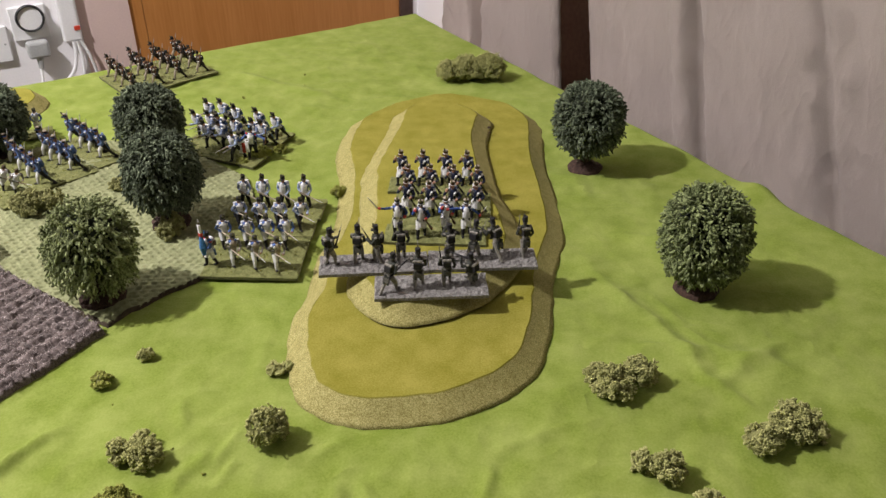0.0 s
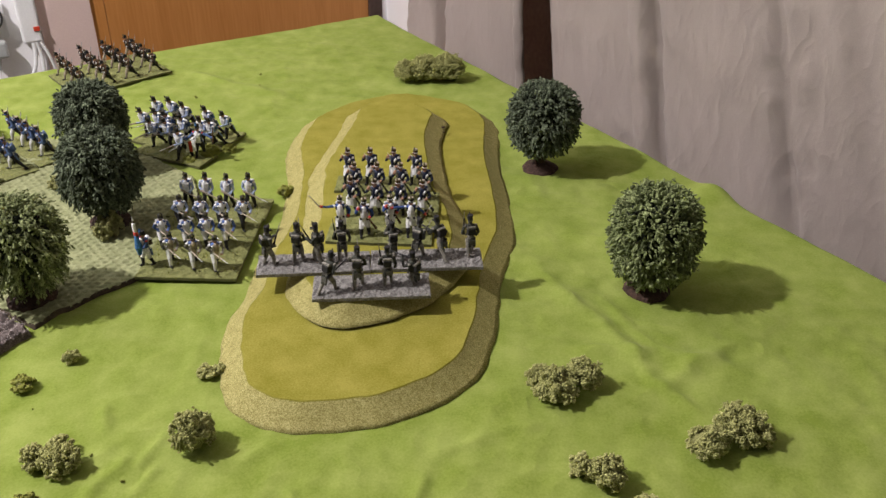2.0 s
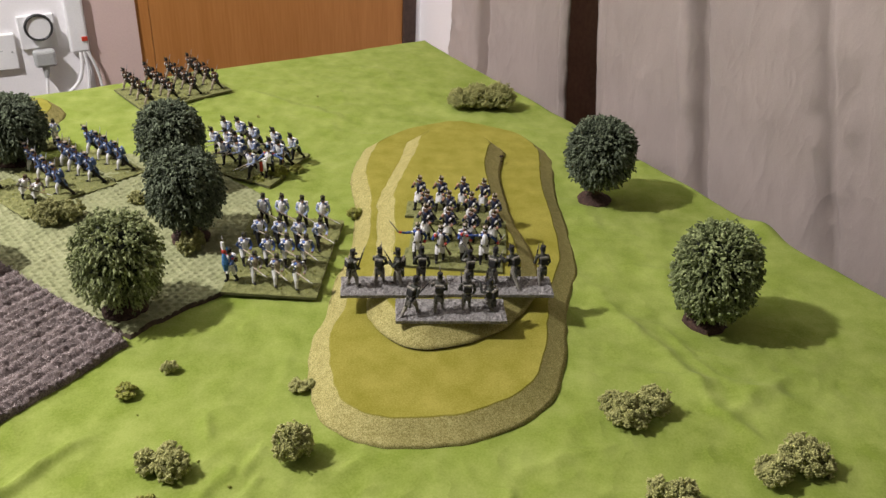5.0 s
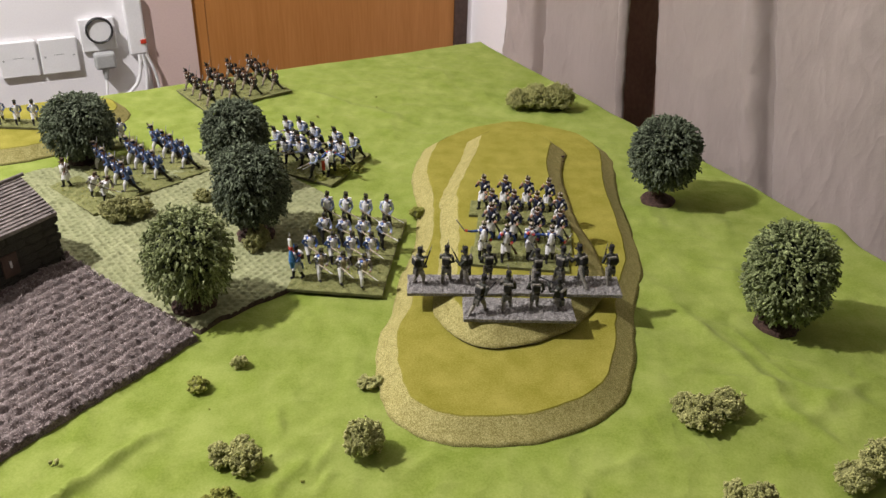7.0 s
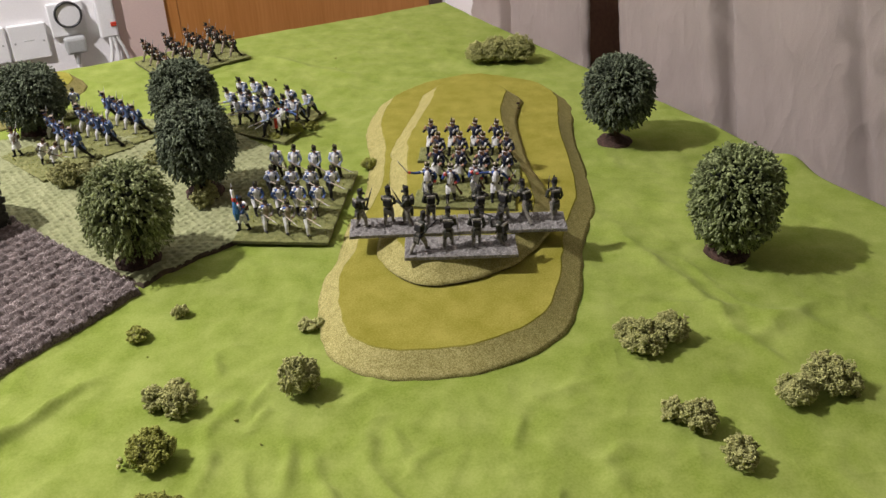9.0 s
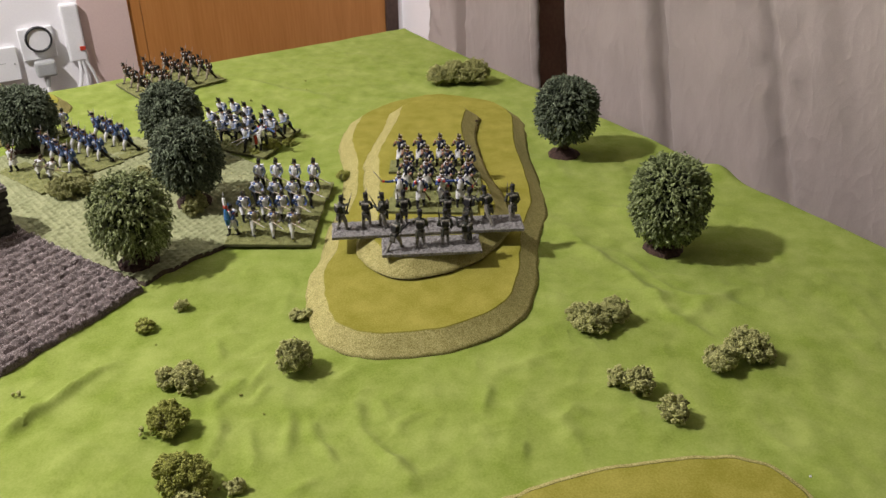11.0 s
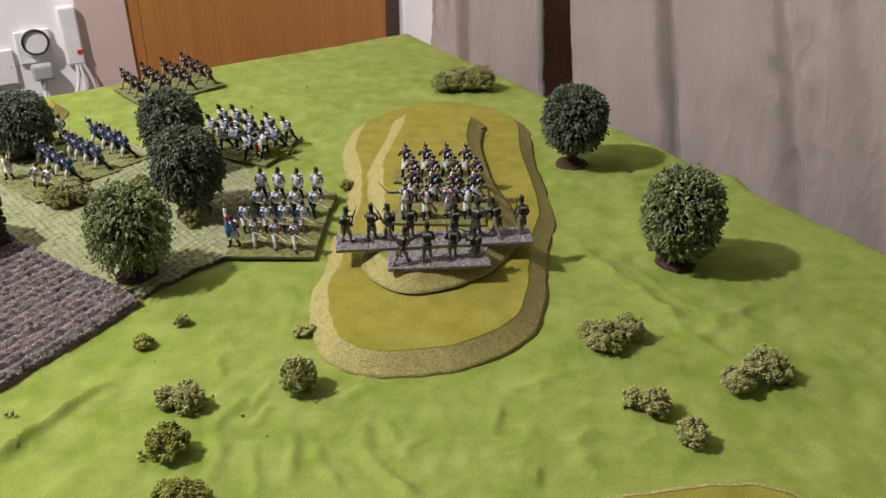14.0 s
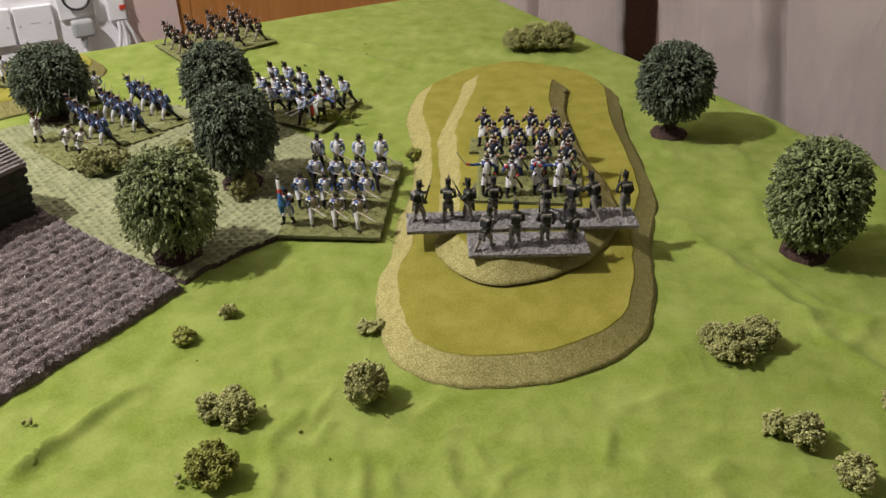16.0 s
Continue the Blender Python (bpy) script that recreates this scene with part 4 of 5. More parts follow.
clump([(0.060, 1.325, 0.037, 0.050), (0.097, 1.330, 0.036, 0.052), (0.028, 1.318, 0.028, 0.042)], 37, MOSS, "long olive foam bush far back on the cloth")
clump([(-0.412, 0.898, 0.028, 0.036), (-0.390, 0.910, 0.022, 0.032), (-0.432, 0.905, 0.016, 0.024)], 38, MOSS_YELLOW, "yellow-green foam bush on the pale green mat", z=TOP + 0.007)
clump([(-0.243, 0.852, 0.018, 0.030), (-0.236, 0.862, 0.014, 0.034)], 39, MOSS_YELLOW, "yellow-green foam bush beside the dark tree", z=TOP + 0.007)
clump([(-0.335, 0.955, 0.016, 0.020)], 40, MOSS_YELLOW, "small yellow-green foam bush between the trees", z=TOP + 0.007)
for i, (x, y, s) in enumerate(((-0.115, 0.528, 0.0035), (-0.09, 0.505, 0.003), (-0.21, 0.60, 0.0025), (-0.189, 1.335, 0.004), (-0.18, 1.29, 0.0035), (-0.26, 1.24, 0.005), (-0.145, 0.55, 0.003))):
    clump([(x, y, s, s * 1.3)], 50 + i, MOSS_GREEN, "loose crumb of green foam on the cloth", "foam crumb", "foam_crumb")

clump([(0.092, 1.094, 0.007, 0.011)], 42, BARK, "tiny dark foam tuft on the hill's upper slope", z=HZ + H1 + 0.004)


clump([(0.336, 0.441, 0.0024, 0.003)], 43, P_WHITE, "tiny white crumb on the cloth beside the near hill", "foam crumb", "foam_crumb")


# ---- toy soldiers ----
SLOTS = ("coat", "front", "legs", "boots", "belt", "skin", "hat", "wood", "steel", "pack", "trim", "sleeve", "plume", "top", "cuff")


def palette(**k):
    d = dict(coat=P_BLUE, front=P_WHITE, legs=P_WHITE, boots=P_BLACK, belt=P_WHITE, skin=P_FLESH, hat=P_BLACK, wood=P_WOOD, steel=P_STEEL, pack=P_BROWN, trim=P_BLUE, plume=P_OLIVE)
    d.update(k)
    d.setdefault("sleeve", d["coat"])
    d.setdefault("top", d["hat"])
    d.setdefault("cuff", d["sleeve"])
    return [d[s] for s in SLOTS]


P_CAP = paint("cap_paint", (0.030, 0.028, 0.022))
BLUES = palette(coat=P_BLUE, trim=P_WHITE, pack=P_BROWN, belt=P_BLACK, cuff=P_RED, hat=P_CAP, top=P_TAN)
NAVYS = palette(coat=P_NAVY, front=P_NAVY, trim=P_WHITE, pack=P_BLACK, hat=P_WOOD, top=P_TAN, cuff=P_FLESH, wood=P_CAP)
GREENS = palette(coat=P_DKGREEN, front=P_DKGREEN, legs=P_GREY, boots=P_DIM, belt=P_DIM, pack=P_BLACK, trim=P_GREY, steel=P_GREY, skin=P_DIM, wood=P_BLACK)
WHITES = palette(coat=P_DUSTY, pack=P_BLUE, boots=P_BLACK, trim=P_WHITE, wood=P_TAN, hat=P_CAP)
DARKLEGS = palette(coat=P_SKY, pack=P_DUSTY, sleeve=P_PALE, legs=P_BLACK, boots=P_BLACK, trim=P_WHITE, wood=P_TAN, hat=P_CAP)
STRIDES = palette(coat=P_DUSTY, front=P_TAN, pack=P_NAVY, boots=P_BLACK, trim=P_WHITE, wood=P_TAN, hat=P_CAP, sleeve=P_GREY)
SKIES = palette(coat=P_SKY, front=P_SKY, legs=P_WHITE, pack=P_DUSTY, hat=P_BLACK, boots=P_BLACK, top=P_TAN)
COATS = palette(coat=P_WHITE, legs=P_WHITE, hat=P_BROWN, trim=P_BROWN, sleeve=P_GREY, pack=P_BROWN)
BROWNS = palette(coat=P_BROWN, front=P_BROWN, legs=P_TAN, pack=P_BLACK, trim=P_FLESH, belt=P_WHITE, sleeve=P_BLACK)
S = {n: i for i, n in enumerate(SLOTS)}
FIGURES = {}


def figure(action, colours, key):
    """One cast figure as a single plain mesh, about 4 cm high; it faces -y."""
    if (action, key) in FIGURES:
        return FIGURES[action, key]
    bm = bmesh.new()
    stride = {"port": 0.0034, "point": 0.0040, "order": 0.0030, "ready": 0.0036, "march": 0.0046, "stride": 0.0074, "charge": 0.0078, "stand": 0.0028, "fire": 0.0045, "kneel": 0.005, "officer": 0.004, "flag": 0.004, "colour": 0.0045, "run": 0.0085, "lean": 0.0068, "rush": 0.0066}[action]
    drop = 0.008 if action == "kneel" else 0.0
    hip, sh = 0.0165 - drop, 0.0275 - drop
    fwd = -0.0022 if action in ("charge", "march", "rush") else 0.0
    for sx, sy in ((-0.0026, -stride), (0.0026, stride)):
        knee = Vector((sx, sy * 0.55 - 0.0012, 0.0088 - drop * 0.45))
        foot = Vector((sx * 1.1, sy, 0.0012))
        pale = action == "run" and sy < 0
        dark = action == "run" and sy > 0
        limb(bm, (sx * 0.8, 0, hip), knee, 0.0025, 0.0019, S["boots"] if dark else S["legs"], 8)
        limb(bm, knee, foot, 0.0018, 0.0012, S["legs"] if pale or key == "green" or (key == "stride" and sy < 0) else S["boots"], 8)
        ball(bm, foot + Vector((0, -0.0014, 0.0002)), (0.0013, 0.0029, 0.0011), S["boots"], 6, 4)
    # body
    limb(bm, (0, 0, hip - 0.0015), (0, fwd * 0.5, hip + 0.004), 0.0030, 0.0027, S["coat"] if key in ("sky", "brown") else S["front"] if key in ("white", "stride") or action in ("order", "rush") else S["legs"], 9)
    if key in ("navy", "blue", "coat"):
        limb(bm, (0, 0, hip - 0.0052), (0, fwd * 0.5, hip + 0.003), 0.0042, 0.0031, S["legs"], 10)
    limb(bm, (0, fwd * 0.5, hip + 0.002), (0, fwd, sh), 0.0027, 0.0037, S["coat"], 9)
    ball(bm, (0, fwd, sh), (0.0043, 0.0027, 0.0018), S["coat"], 9, 5)
    low = key == "whiteb" and action == "charge"
    ball(bm, (0, fwd * 0.8 - 0.0022, hip + (0.0080 if low else 0.0068)), (0.0032, 0.0030, 0.0052) if low else (0.0040, 0.0032, 0.0072) if action == "rush" else (0.0033, 0.0030, 0.0068) if key in ("white", "whiteb", "stride", "blue") else (0.0021, 0.0023, 0.0056) if key == "navy" else (0.0026, 0.0022, 0.0060), S["front"], 8, 6)
    for q in (-1, 1):
        limb(bm, (q * 0.0036, fwd - 0.0026, sh), (-q * 0.0030, fwd * 0.5 - 0.0030, hip + 0.001), 0.0010, 0.0010, S["belt"], 4)
        limb(bm, (q * 0.0038, fwd + 0.0030, sh), (-q * 0.0030, 0.0032, hip + 0.001), 0.0007, 0.0007, S["belt"], 4)
        limb(bm, (q * 0.0016, 0.0032, hip + 0.001), (q * 0.0022, 0.0042, hip - 0.006), 0.0016, 0.0010, S["coat"], 5)
        ball(bm, (q * 0.0050, fwd, sh + 0.0002), (0.0014, 0.0016, 0.0009), S["trim"], 6, 4)
    box(bm, (-0.0034, fwd + 0.0030, sh - 0.0062), (0.0034, fwd + 0.0064, sh - 0.0004), S["pack"], None, 0.0006)
    limb(bm, (-0.0036, fwd + 0.0047, sh + 0.0004), (0.0036, fwd + 0.0047, sh + 0.0004), 0.0012, 0.0012, S["front"] if key != "green" else S["legs"], 6)
    box(bm, (-0.0030, 0.0030, hip - 0.0040), (0.0018, 0.0050, hip + 0.0002), S["boots"])
    # head and tall cap
    hz = sh + 0.0044
    limb(bm, (0, fwd, sh), (0, fwd, hz), 0.0014, 0.0014, S["skin"], 6)
    ball(bm, (0, fwd, hz), (0.0021, 0.0023, 0.0027), S["skin"], 8, 6)
    tall = 0.0040 if key == "green" else 0.0032
    limb(bm, (0, fwd, hz + 0.0010), (0, fwd, hz + 0.0010 + tall), 0.0020, 0.0024, S["hat"], 9)
    limb(bm, (0, fwd, hz + 0.0010 + tall), (0, fwd, hz + 0.0017 + tall), 0.0025, 0.0021, S["top"], 9)
    box(bm, (-0.0019, fwd - 0.0042, hz + 0.0008), (0.0019, fwd - 0.0018, hz + 0.0014), S["hat"])
    limb(bm, (0, fwd, hz + 0.0010), (0, fwd, hz + 0.0016), 0.0025, 0.0024, S["hat"] if key in ("green", "white", "whiteb", "stride", "brown") else S["trim"], 9)
    limb(bm, (0, fwd - 0.0020, hz + 0.0040), (0, fwd - 0.0018, hz + 0.0074), 0.0011, 0.0005, S["plume"], 5)
    # arms and arms' load
    L, R = Vector((0.0050, fwd, sh - 0.0004)), Vector((-0.0050, fwd, sh - 0.0004))

    def arm(a, elbow, hand):
        limb(bm, a, elbow, 0.0015, 0.0012, S["sleeve"], 6)
        limb(bm, elbow, hand, 0.0012, 0.0009, S["sleeve"], 6)
        limb(bm, elbow.lerp(hand, 0.62), hand, 0.0014, 0.0013, S["cuff"], 6)
        ball(bm, hand, 0.0011, S["skin"], 6, 4)

    def musket(a, b):
        a, b = Vector(a), Vector(b)
        d = b - a
        limb(bm, a, a + d * 0.22, 0.0014, 0.0008, S["wood"], 5)
        limb(bm, a + d * 0.2, a + d * 0.72, 0.0008, 0.0006, S["wood"], 5)
        limb(bm, a + d * 0.5, a + d * 0.86, 0.0005, 0.0004, S["steel"], 5)
        limb(bm, a + d * 0.84, b, 0.0004, 0.00015, S["steel"], 4)

    if action == "port":
        arm(R, R + Vector((-0.0018, -0.0030, -0.0034)), R + Vector((0.0014, -0.0040, 0.0028)))
        arm(L, L + Vector((0.0024, -0.0010, -0.0050)), L + Vector((-0.0010, -0.0042, -0.0070)))
        musket(L + Vector((0.0042, 0.0010, -0.0200)), R + Vector((0.0010, -0.0045, 0.0060)))
    elif action == "point":
        arm(R, R + Vector((-0.0062, -0.0008, 0.0002)), R + Vector((-0.0120, -0.0012, -0.0004)))
        arm(L, L + Vector((0.0040, -0.0004, -0.0032)), L + Vector((0.0075, -0.0020, -0.0062)))
        musket(L + Vector((0.0040, -0.0020, -0.0120)), L + Vector((0.0125, -0.0024, 0.0040)))
    elif action == "order":
        arm(R, R + Vector((-0.0014, -0.0008, -0.0056)), R + Vector((0.0034, -0.0046, -0.0090)))
        arm(L, L + Vector((0.0016, -0.0006, -0.0056)), L + Vector((-0.0014, -0.0046, -0.0104)))
        musket(R + Vector((0.0010, -0.0050, -0.0070)), L + Vector((0.0150, -0.0080, -0.0150)))
    elif action == "ready":
        arm(L, L + Vector((0.0010, -0.0036, -0.0046)), L + Vector((-0.0030, -0.0080, -0.0020)))
        arm(R, R + Vector((-0.0012, -0.0010, -0.0056)), R + Vector((0.0028, -0.0056, -0.0090)))
        musket((-0.0016, -0.0040, hip + 0.0010), (0.0010, -0.0125, sh + 0.0100))
    elif action in ("march", "stand", "run"):
        arm(L, L + Vector((0.0022, 0.0006, -0.0055)), L + Vector((-0.0005, -0.0040, -0.0085)))
        arm(R, R + Vector((-0.0018, 0.0020, -0.0055)), R + Vector((-0.0010, -0.0018, -0.0105)))
        musket(L + Vector((-0.0005, -0.0038, -0.0090)), L + (Vector((-0.0060, 0.0030, 0.0120)) if key in ("navy", "blue") else Vector((0.0020, 0.0060, 0.0170))))
    elif action in ("charge", "lean", "rush", "stride"):
        arm(L, L + Vector((0.0012, -0.0038, -0.0050)), L + Vector((-0.0030, -0.0105, -0.0060)))
        arm(R, R + Vector((-0.0014, 0.0030, -0.0052)), R + Vector((0.0030, -0.0020, -0.0085)))
        musket(R + Vector((0.0020, 0.0060, -0.0095)), L + Vector((-0.0040, -0.0300, -0.0045)))
    elif action in ("fire", "kneel"):
        arm(L, L + Vector((0.0005, -0.0050, -0.0020)), L + Vector((-0.0050, -0.0105, 0.0022)))
        arm(R, R + Vector((-0.0038, -0.0008, -0.0010)), R + Vector((0.0018, -0.0040, 0.0018)))
        musket(R + Vector((0.0022, 0.0005, 0.0020)), R + Vector((0.0050, -0.0310, 0.0042)))
    elif action == "officer":
        arm(R, R + Vector((-0.0060, -0.0010, 0.0000)), R + Vector((-0.0115, -0.0015, 0.0012)))
        arm(L, L + Vector((0.0030, 0.0010, -0.0050)), L + Vector((0.0010, -0.0020, -0.0095)))
        limb(bm, R + Vector((-0.0115, -0.0015, 0.0005)), R + Vector((-0.0200, -0.0020, 0.0130)), 0.0006, 0.0003, S["steel"], 5)
    elif action == "flag":
        arm(L, L + Vector((0.0010, -0.0040, -0.0045)), L + Vector((-0.0040, -0.0065, -0.0030)))
        arm(R, R + Vector((-0.0010, -0.0040, -0.0045)), R + Vector((0.0040, -0.0065, -0.0060)))
        limb(bm, (0.0, -0.0070, 0.012), (0.001, -0.0060, 0.051), 0.0006, 0.0005, S["wood"], 5)
        limb(bm, (0.001, -0.0060, 0.050), (0.001, -0.0060, 0.054), 0.0011, 0.0001, S["steel"], 5)
        box(bm, (-0.0008, -0.0075, 0.038), (0.0026, -0.0050, 0.047), S["front"], None, 0.0006)
        box(bm, (-0.0008, -0.0078, 0.0345), (0.0034, -0.0047, 0.0385), S["trim"], None, 0.0006)
        limb(bm, (0.0012, -0.0064, 0.0340), (0.0020, -0.0066, 0.0235), 0.0016, 0.0034, S["plume"], 9)
        limb(bm, (0.0020, -0.0066, 0.0235), (0.0014, -0.0066, 0.0150), 0.0034, 0.0018, S["plume"], 9)
    elif action == "colour":
        arm(R, R + Vector((-0.0030, -0.0035, -0.0035)), R + Vector((-0.0060, -0.0075, -0.0060)))
        arm(L, L + Vector((0.0060, 0.0, -0.0020)), L + Vector((0.0110, -0.0010, -0.0035)))
        limb(bm, L + Vector((0.0110, -0.0010, -0.0080)), L + Vector((0.0125, 0.0, 0.0080)), 0.0009, 0.0006, S["wood"], 5)
        limb(bm, (0.001, -0.0060, 0.026), (-0.030, -0.0110, 0.007), 0.0008, 0.0006, S["front"], 5)
        for k, nm in enumerate(("front", "trim", "front")):
            box(bm, (-0.004 - 0.004 * k, -0.0085, 0.0100 - 0.0012 * k), (-0.0001 - 0.004 * k, -0.0070, 0.0225 - 0.0025 * k), S[nm], None, 0.0004)
    slope = {"run": 0.24 if key == "sky" else 0.18, "lean": 0.55, "rush": 0.30, "charge": 0.16, "stride": 0.24, "officer": 0.06}.get(action, 0.03)
    for v in bm.verts:
        v.co.y -= slope * max(0.0, v.co.z - 0.002)
        v.co.z -= 0.12 * slope * v.co.z
    me = link("toy_soldier", bm, colours)
    FIGURES[action, key] = me
    return me




def board(w, d, seed, turf):
    """A thin rectangular board, its top rough with grit or turf."""
    bm = bmesh.new()
    nx, ny = max(4, int(w / 0.0016)), max(4, int(d / 0.0016))
    r = random.Random(seed)
    top = []
    for i in range(nx + 1):
        row = []
        for j in range(ny + 1):
            x, y = -w / 2 + w * i / nx, -d / 2 + d * j / ny
            rim = i in (0, nx) or j in (0, ny)
            h = 0.0030 if rim else 0.0035 + 0.0011 * noise.noise((x * 150, y * 150, seed)) + (0.0008 if turf else 0.0016) * noise.noise((x * 400, y * 400, seed + 3))
            row.append(bm.verts.new((x + (0.0006 * noise.noise((y * 90, seed, 0)) if i in (0, nx) else 0), y + (0.0006 * noise.noise((x * 90, seed, 5)) if j in (0, ny) else 0), h)))
        top.append(row)
    for i in range(nx):
        for j in range(ny):
            bm.faces.new((top[i][j], top[i + 1][j], top[i + 1][j + 1], top[i][j + 1]))
    rim = [top[i][0] for i in range(nx)] + [top[nx][j] for j in range(ny)] + [top[i][ny] for i in range(nx, 0, -1)] + [top[0][j] for j in range(ny, 0, -1)]
    low = [bm.verts.new((v.co.x, v.co.y, 0)) for v in rim]
    for k in range(len(rim)):
        f = bm.faces.new((low[k], low[(k + 1) % len(low)], rim[(k + 1) % len(low)], rim[k]))
        f.material_index = 1
    f = bm.faces.new(list(reversed(low)))
    f.material_index = 1
    return bm


def stand(x, y, z, turn, w, d, men, colours, key, label, group, seed, turf=True, spread=(0.0, 0.0), scale=1.0):
    """A board with figures fixed on it. men: (x, y, action, turn) on the board; turn 0 faces the board's front (-y)."""
    t = thing("figure_stand", pose(x, y, z, 0, 0, turn), label, "figure stand", group)
    part("board", board(w, d, seed, turf), [TURF, EDGE] if turf else [GRIT, GRIT], t, "thin board with olive turf" if turf else "thin board with grey grit")
    r = random.Random(seed * 7 + 1)
    for mx, my, action, rot in men:
        c, k = (FLAGS.get(key, colours[0]), key) if action in ("flag", "colour") else (STRIDES, "stride") if action == "stride" else (colours[0], key)
        s = scale * r.uniform(0.97, 1.03)
        share("toy_soldier", figure(action, c, k), t, Matrix.LocRotScale((mx + r.uniform(-0.0008, 0.0008), my + r.uniform(-0.001, 0.001), 0.0030), Euler((0, 0, radians(rot + (r.uniform(-16, 16) if action in ("run", "rush", "fire") else r.uniform(-6, 6))))), (s, s, s)))
    if turf:
        bm = bmesh.new()
        for k in range(int(w * d * 7000)):
            c = Vector((r.uniform(-w / 2, w / 2) * 0.9, r.uniform(-d / 2, d / 2) * 0.9, 0.004))
            tuft(bm, c, Vector((r.uniform(-0.4, 0.4), r.uniform(-0.4, 0.4), 1)), r.uniform(0.0015, 0.0035), 0.0011, r)
        part("grass_tufts", bm, MOSS_GREEN, t, "dry olive grass tufts")["kind"] = "stuff"
    return t


FLAGS = {"white": palette(coat=P_DUSTY, legs=P_WHITE, trim=P_RED, plume=P_CYAN), "whiteb": palette(coat=P_DUSTY, legs=P_BLACK, trim=P_RED, plume=P_CYAN)}


def rank(n, gap, y, action, rot=0.0):
    return [((i - (n - 1) / 2) * gap, y, action, rot) for i in range(n)]


# column on the hill top: four ranks on four boards
G = "toy infantry column on the hill"
LAB = "turfed board with four navy and white painted toy soldiers marching"
for i, (x, y) in enumerate(((0.040, 0.816), (0.044, 0.851), (0.044, 0.886), (0.034, 0.920))):
    men = rank(4, 0.0235, 0.0, "port", (0, -14, -18, -26)[i]) if i else [(-0.036, -0.001, "officer", 4), (-0.013, -0.004, "port", 0), (0.009, 0.003, "port", 18), (0.030, 0.0, "point", 6)]
    stand(x, y, HT, 0.5 * i - 1, 0.100, 0.0345, men, [NAVYS if i else BLUES], "navy" if i else "blue", LAB if i else "turfed board with a toy officer raising a sword and three soldiers", G, 61 + i, scale=1.14)
# dark skirmishers along the front of the hill
G = "dark toy skirmishers on the hill"
RIFLES = "grey gritty board with four dark green toy riflemen"
stand(-0.0144, 0.7606, HT + 0.0006, 7.0, 0.101, 0.033, [(-0.040, 0.000, "ready", 118), (-0.014, 0.002, "ready", 172), (0.005, 0.0, "ready", -95), (0.026, 0.004, "stand", 182)], [GREENS], "green", RIFLES, G, 71, False, scale=1.07)
stand(0.0866, 0.7725, HT + 0.0006, 5.5, 0.101, 0.033, [(-0.031, -0.001, "fire", 186), (-0.010, -0.002, "charge", 158), (0.014, 0.0, "charge", 218), (0.040, 0.003, "march", 186)], [GREENS], "green", RIFLES, G, 72, False, scale=1.07)
stand(0.0410, 0.7265, HT + 0.0002, 5.8, 0.101, 0.036, [(-0.038, -0.009, "charge", 140), (-0.011, -0.002, "ready", 178), (0.014, 0.0, "stand", 182), (0.036, 0.002, "kneel", 236)], [GREENS], "green", "grey gritty board with four dark green toy riflemen, one kneeling", G, 73, False, scale=1.07)


def placed(x, y, turn, feet, action, rot):
    """Feet given in the table's axes, turned into a board's own."""
    c, s = math.cos(radians(turn)), math.sin(radians(turn))
    return [((fx - x) * c + (fy - y) * s, -(fx - x) * s + (fy - y) * c, action, rot - turn) for fx, fy in feet]


# column beside the hill, half on the green mat
G = "toy infantry column beside the hill"
AZ = TOP + 0.0080
W1 = "turfed board with white-fronted toy soldiers holding levelled muskets"
stand(-0.1405, 0.8150, AZ, 0.0, 0.096, 0.077, [(-0.041, -0.018, "flag", -50)] + placed(-0.143, 0.815, 0, ((-0.163, 0.802), (-0.140, 0.799), (-0.118, 0.797)), "stride", 34) + placed(-0.143, 0.815, 0, ((-0.182, 0.836), (-0.159, 0.837), (-0.139, 0.838), (-0.119, 0.839)), "charge", 32), [WHITES], "white", "large turfed board with a toy standard bearer and seven soldiers", G, 81, scale=1.08)
stand(-0.1410, 0.8735, AZ, 0.5, 0.098, 0.038, rank(4, 0.0222, 0.001, "charge", 34), [DARKLEGS], "whiteb", W1, G, 82, scale=1.08)
stand(-0.1420, 0.9150, AZ, -0.5, 0.106, 0.044, rank(4, 0.0228, 0.001, "order", -12), [DARKLEGS], "whiteb", "turfed board with white-fronted toy soldiers standing with lowered muskets", G, 83, scale=1.10)

# column behind the trees
G = "toy infantry column behind the trees"
BZ = TOP + 0.0060
for k, (x, y, wide, feet, act) in enumerate((
        (-0.226, 1.122, 0.128, ((-0.278, 1.128), (-0.256, 1.126), (-0.236, 1.112), (-0.203, 1.098), (-0.180, 1.088)), "rush"),
        (-0.236, 1.079, 0.118, ((-0.281, 1.090), (-0.263, 1.088), (-0.246, 1.078), (-0.225, 1.070), (-0.204, 1.068), (-0.190, 1.064)), "rush"),
        (-0.232, 1.049, 0.100, ((-0.264, 1.062), (-0.240, 1.056)), "rush"))):
    men = placed(x, y, -22, [(fx + 0.008, fy + 0.010) for fx, fy in feet], act, -35)
    if k == 2:
        men += placed(x, y, -22, ((-0.214, 1.036),), "charge", -25) + placed(x, y, -22, ((-0.196, 1.040),), "colour", -10)
    stand(x, y, BZ + 0.0004 * k, -22, wide, 0.036, men, [DARKLEGS], "whiteb", W1 if k < 2 else "turfed board with a toy standard bearer and charging soldiers", G, 91 + k, scale=1.18)
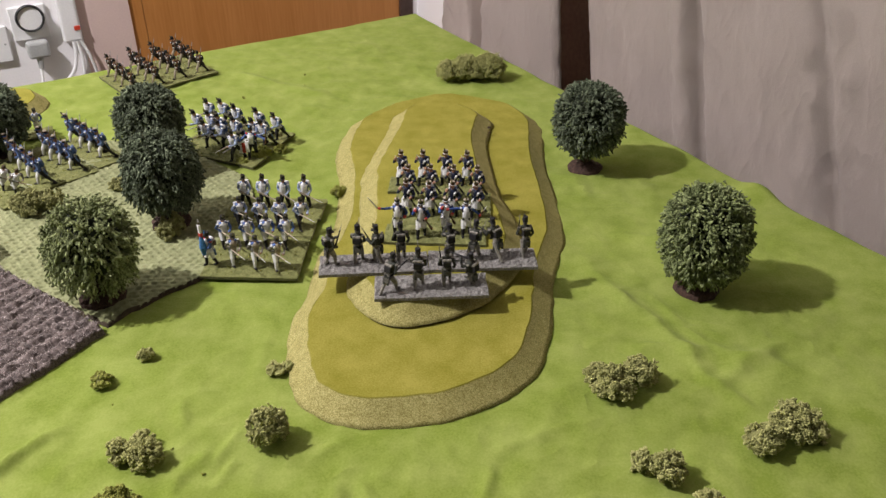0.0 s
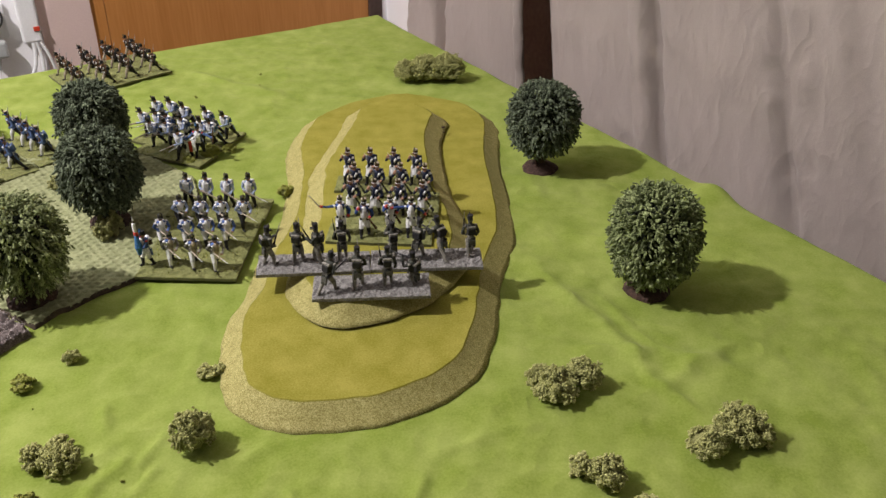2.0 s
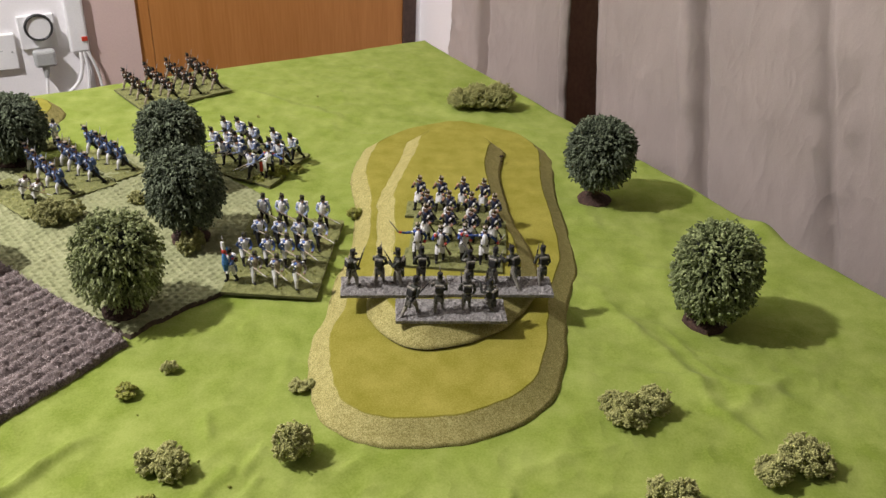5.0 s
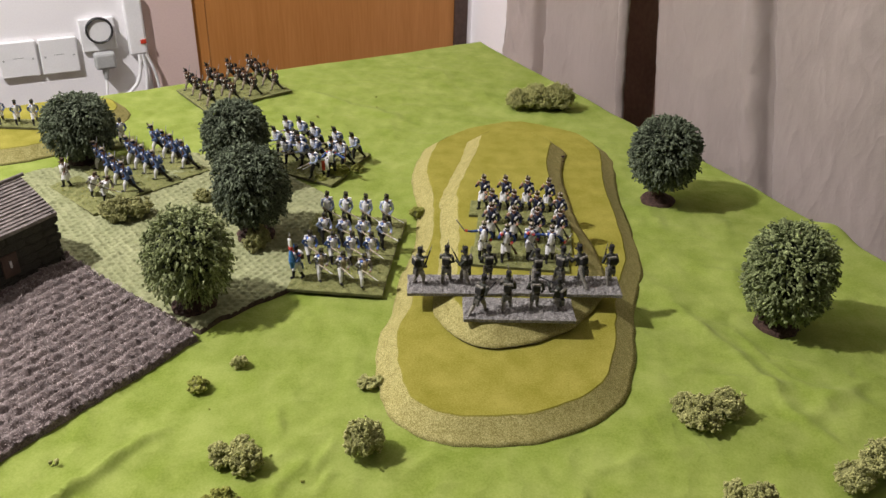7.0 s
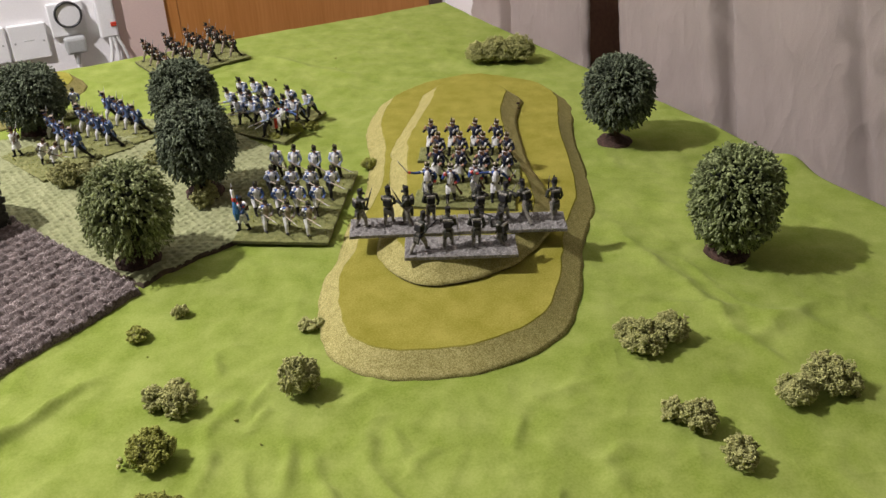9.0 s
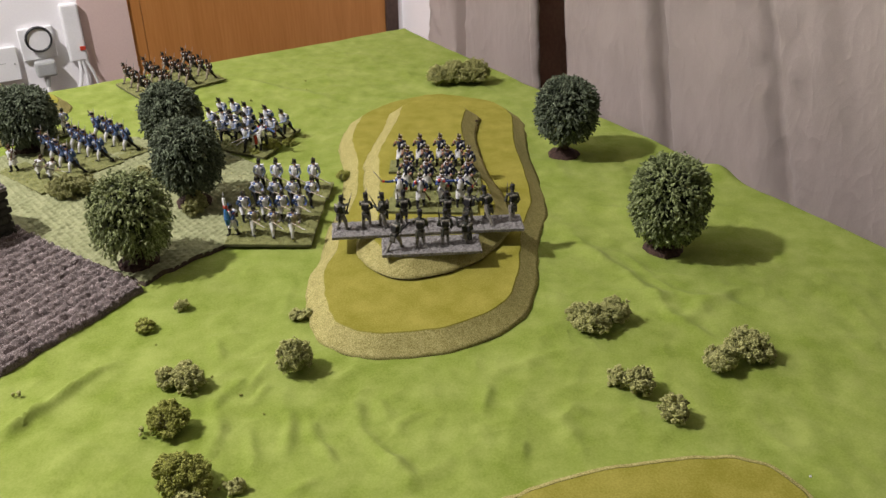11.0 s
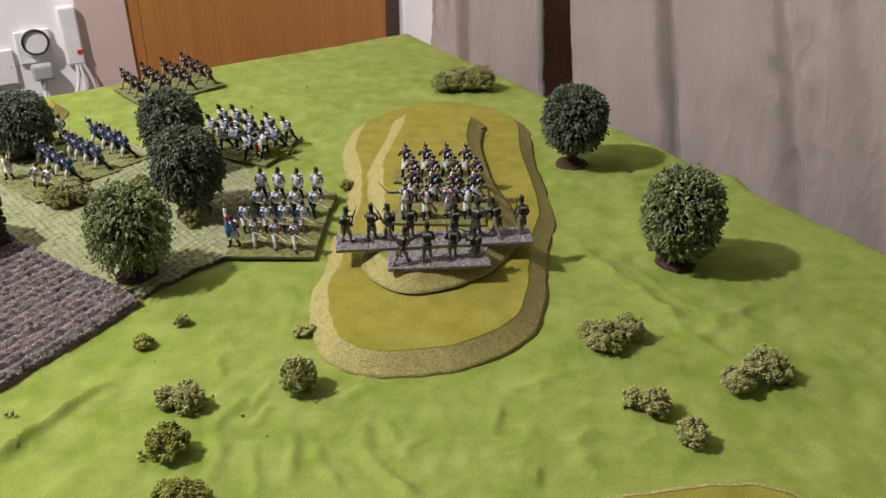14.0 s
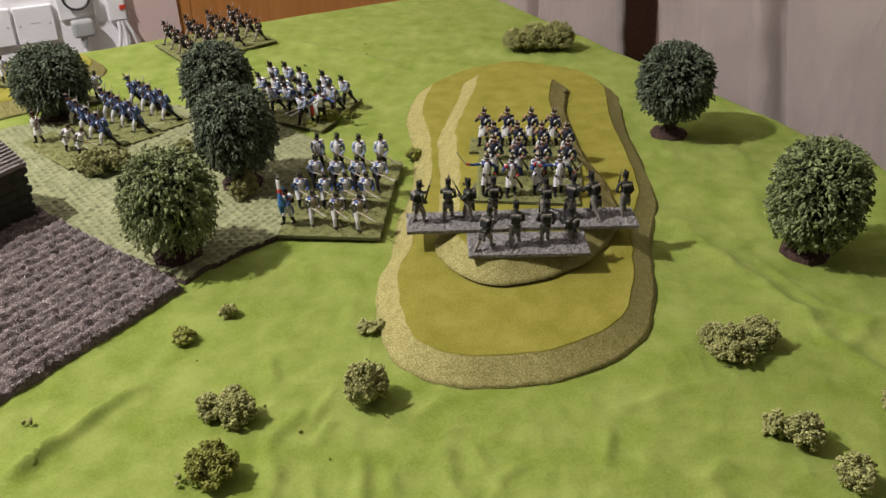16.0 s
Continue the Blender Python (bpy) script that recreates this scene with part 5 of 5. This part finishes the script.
clump([(-0.190, 1.050, 0.020, 0.020), (-0.212, 1.028, 0.014, 0.013), (-0.168, 1.070, 0.013, 0.013)], 41, MOSS_GREEN, "low dark green foam clump beside the toy soldiers", z=TOP + 0.004)
# brown-coated column at the far edge
G = "brown toy infantry column at the far edge"
for i in range(4):
    x, y = -0.446 + 0.0252 * i, 1.280 + 0.0258 * i
    stand(x, y, BZ + 0.0003 * i, -47, 0.108, 0.0365, rank(4, 0.0270, 0.0, "run"), [BROWNS], "brown", "turfed board with four dark brown and white toy soldiers running", G, 101 + i)
# light blue column on the mat
G = "light blue toy infantry column on the mat"
CZ = TOP + 0.0082
for k, (x, y, feet) in enumerate((
        (-0.452, 0.987, ((-0.487, 1.015), (-0.464, 0.992), (-0.445, 0.975), (-0.426, 0.959))),
        (-0.426, 1.014, ((-0.454, 1.036), (-0.438, 1.021), (-0.421, 1.008), (-0.403, 0.995))),
        (-0.404, 1.050, ((-0.436, 1.072), (-0.417, 1.058), (-0.398, 1.044), (-0.380, 1.031))))):
    stand(x, y, CZ, -40, 0.104, 0.039, placed(x, y, -40, [(fx + 0.006, fy) for fx, fy in feet], "run", -63), [SKIES], "sky", "turfed board with four blue-coated toy soldiers running", G, 111 + k, scale=1.14)
stand(-0.474, 0.946, CZ, -36, 0.104, 0.040, placed(-0.474, 0.946, -36, ((-0.503, 0.962),), "stand", -30) + placed(-0.474, 0.946, -36, ((-0.468, 0.947), (-0.449, 0.938)), "lean", 60), [COATS], "coat", "turfed board with three pale-coated toy soldiers", G, 115)
# line on the far hill
G = "toy infantry line on the far hill"
for i, (x, y) in enumerate(((-0.630, 1.112), (-0.728, 1.100))):
    stand(x, y, HZ + H1 + 0.0004, 3.0, 0.096, 0.028, rank(4, 0.0240, 0.0, "charge", 30), [WHITES], "white", "turfed board with four white-fronted toy soldiers in line", G, 121 + i)
stand(-0.497, 1.104, BZ, 30.0, 0.036, 0.030, [(0.0, 0.0, "charge", 10)], [WHITES], "white", "small turfed board with one toy soldier", G, 125)
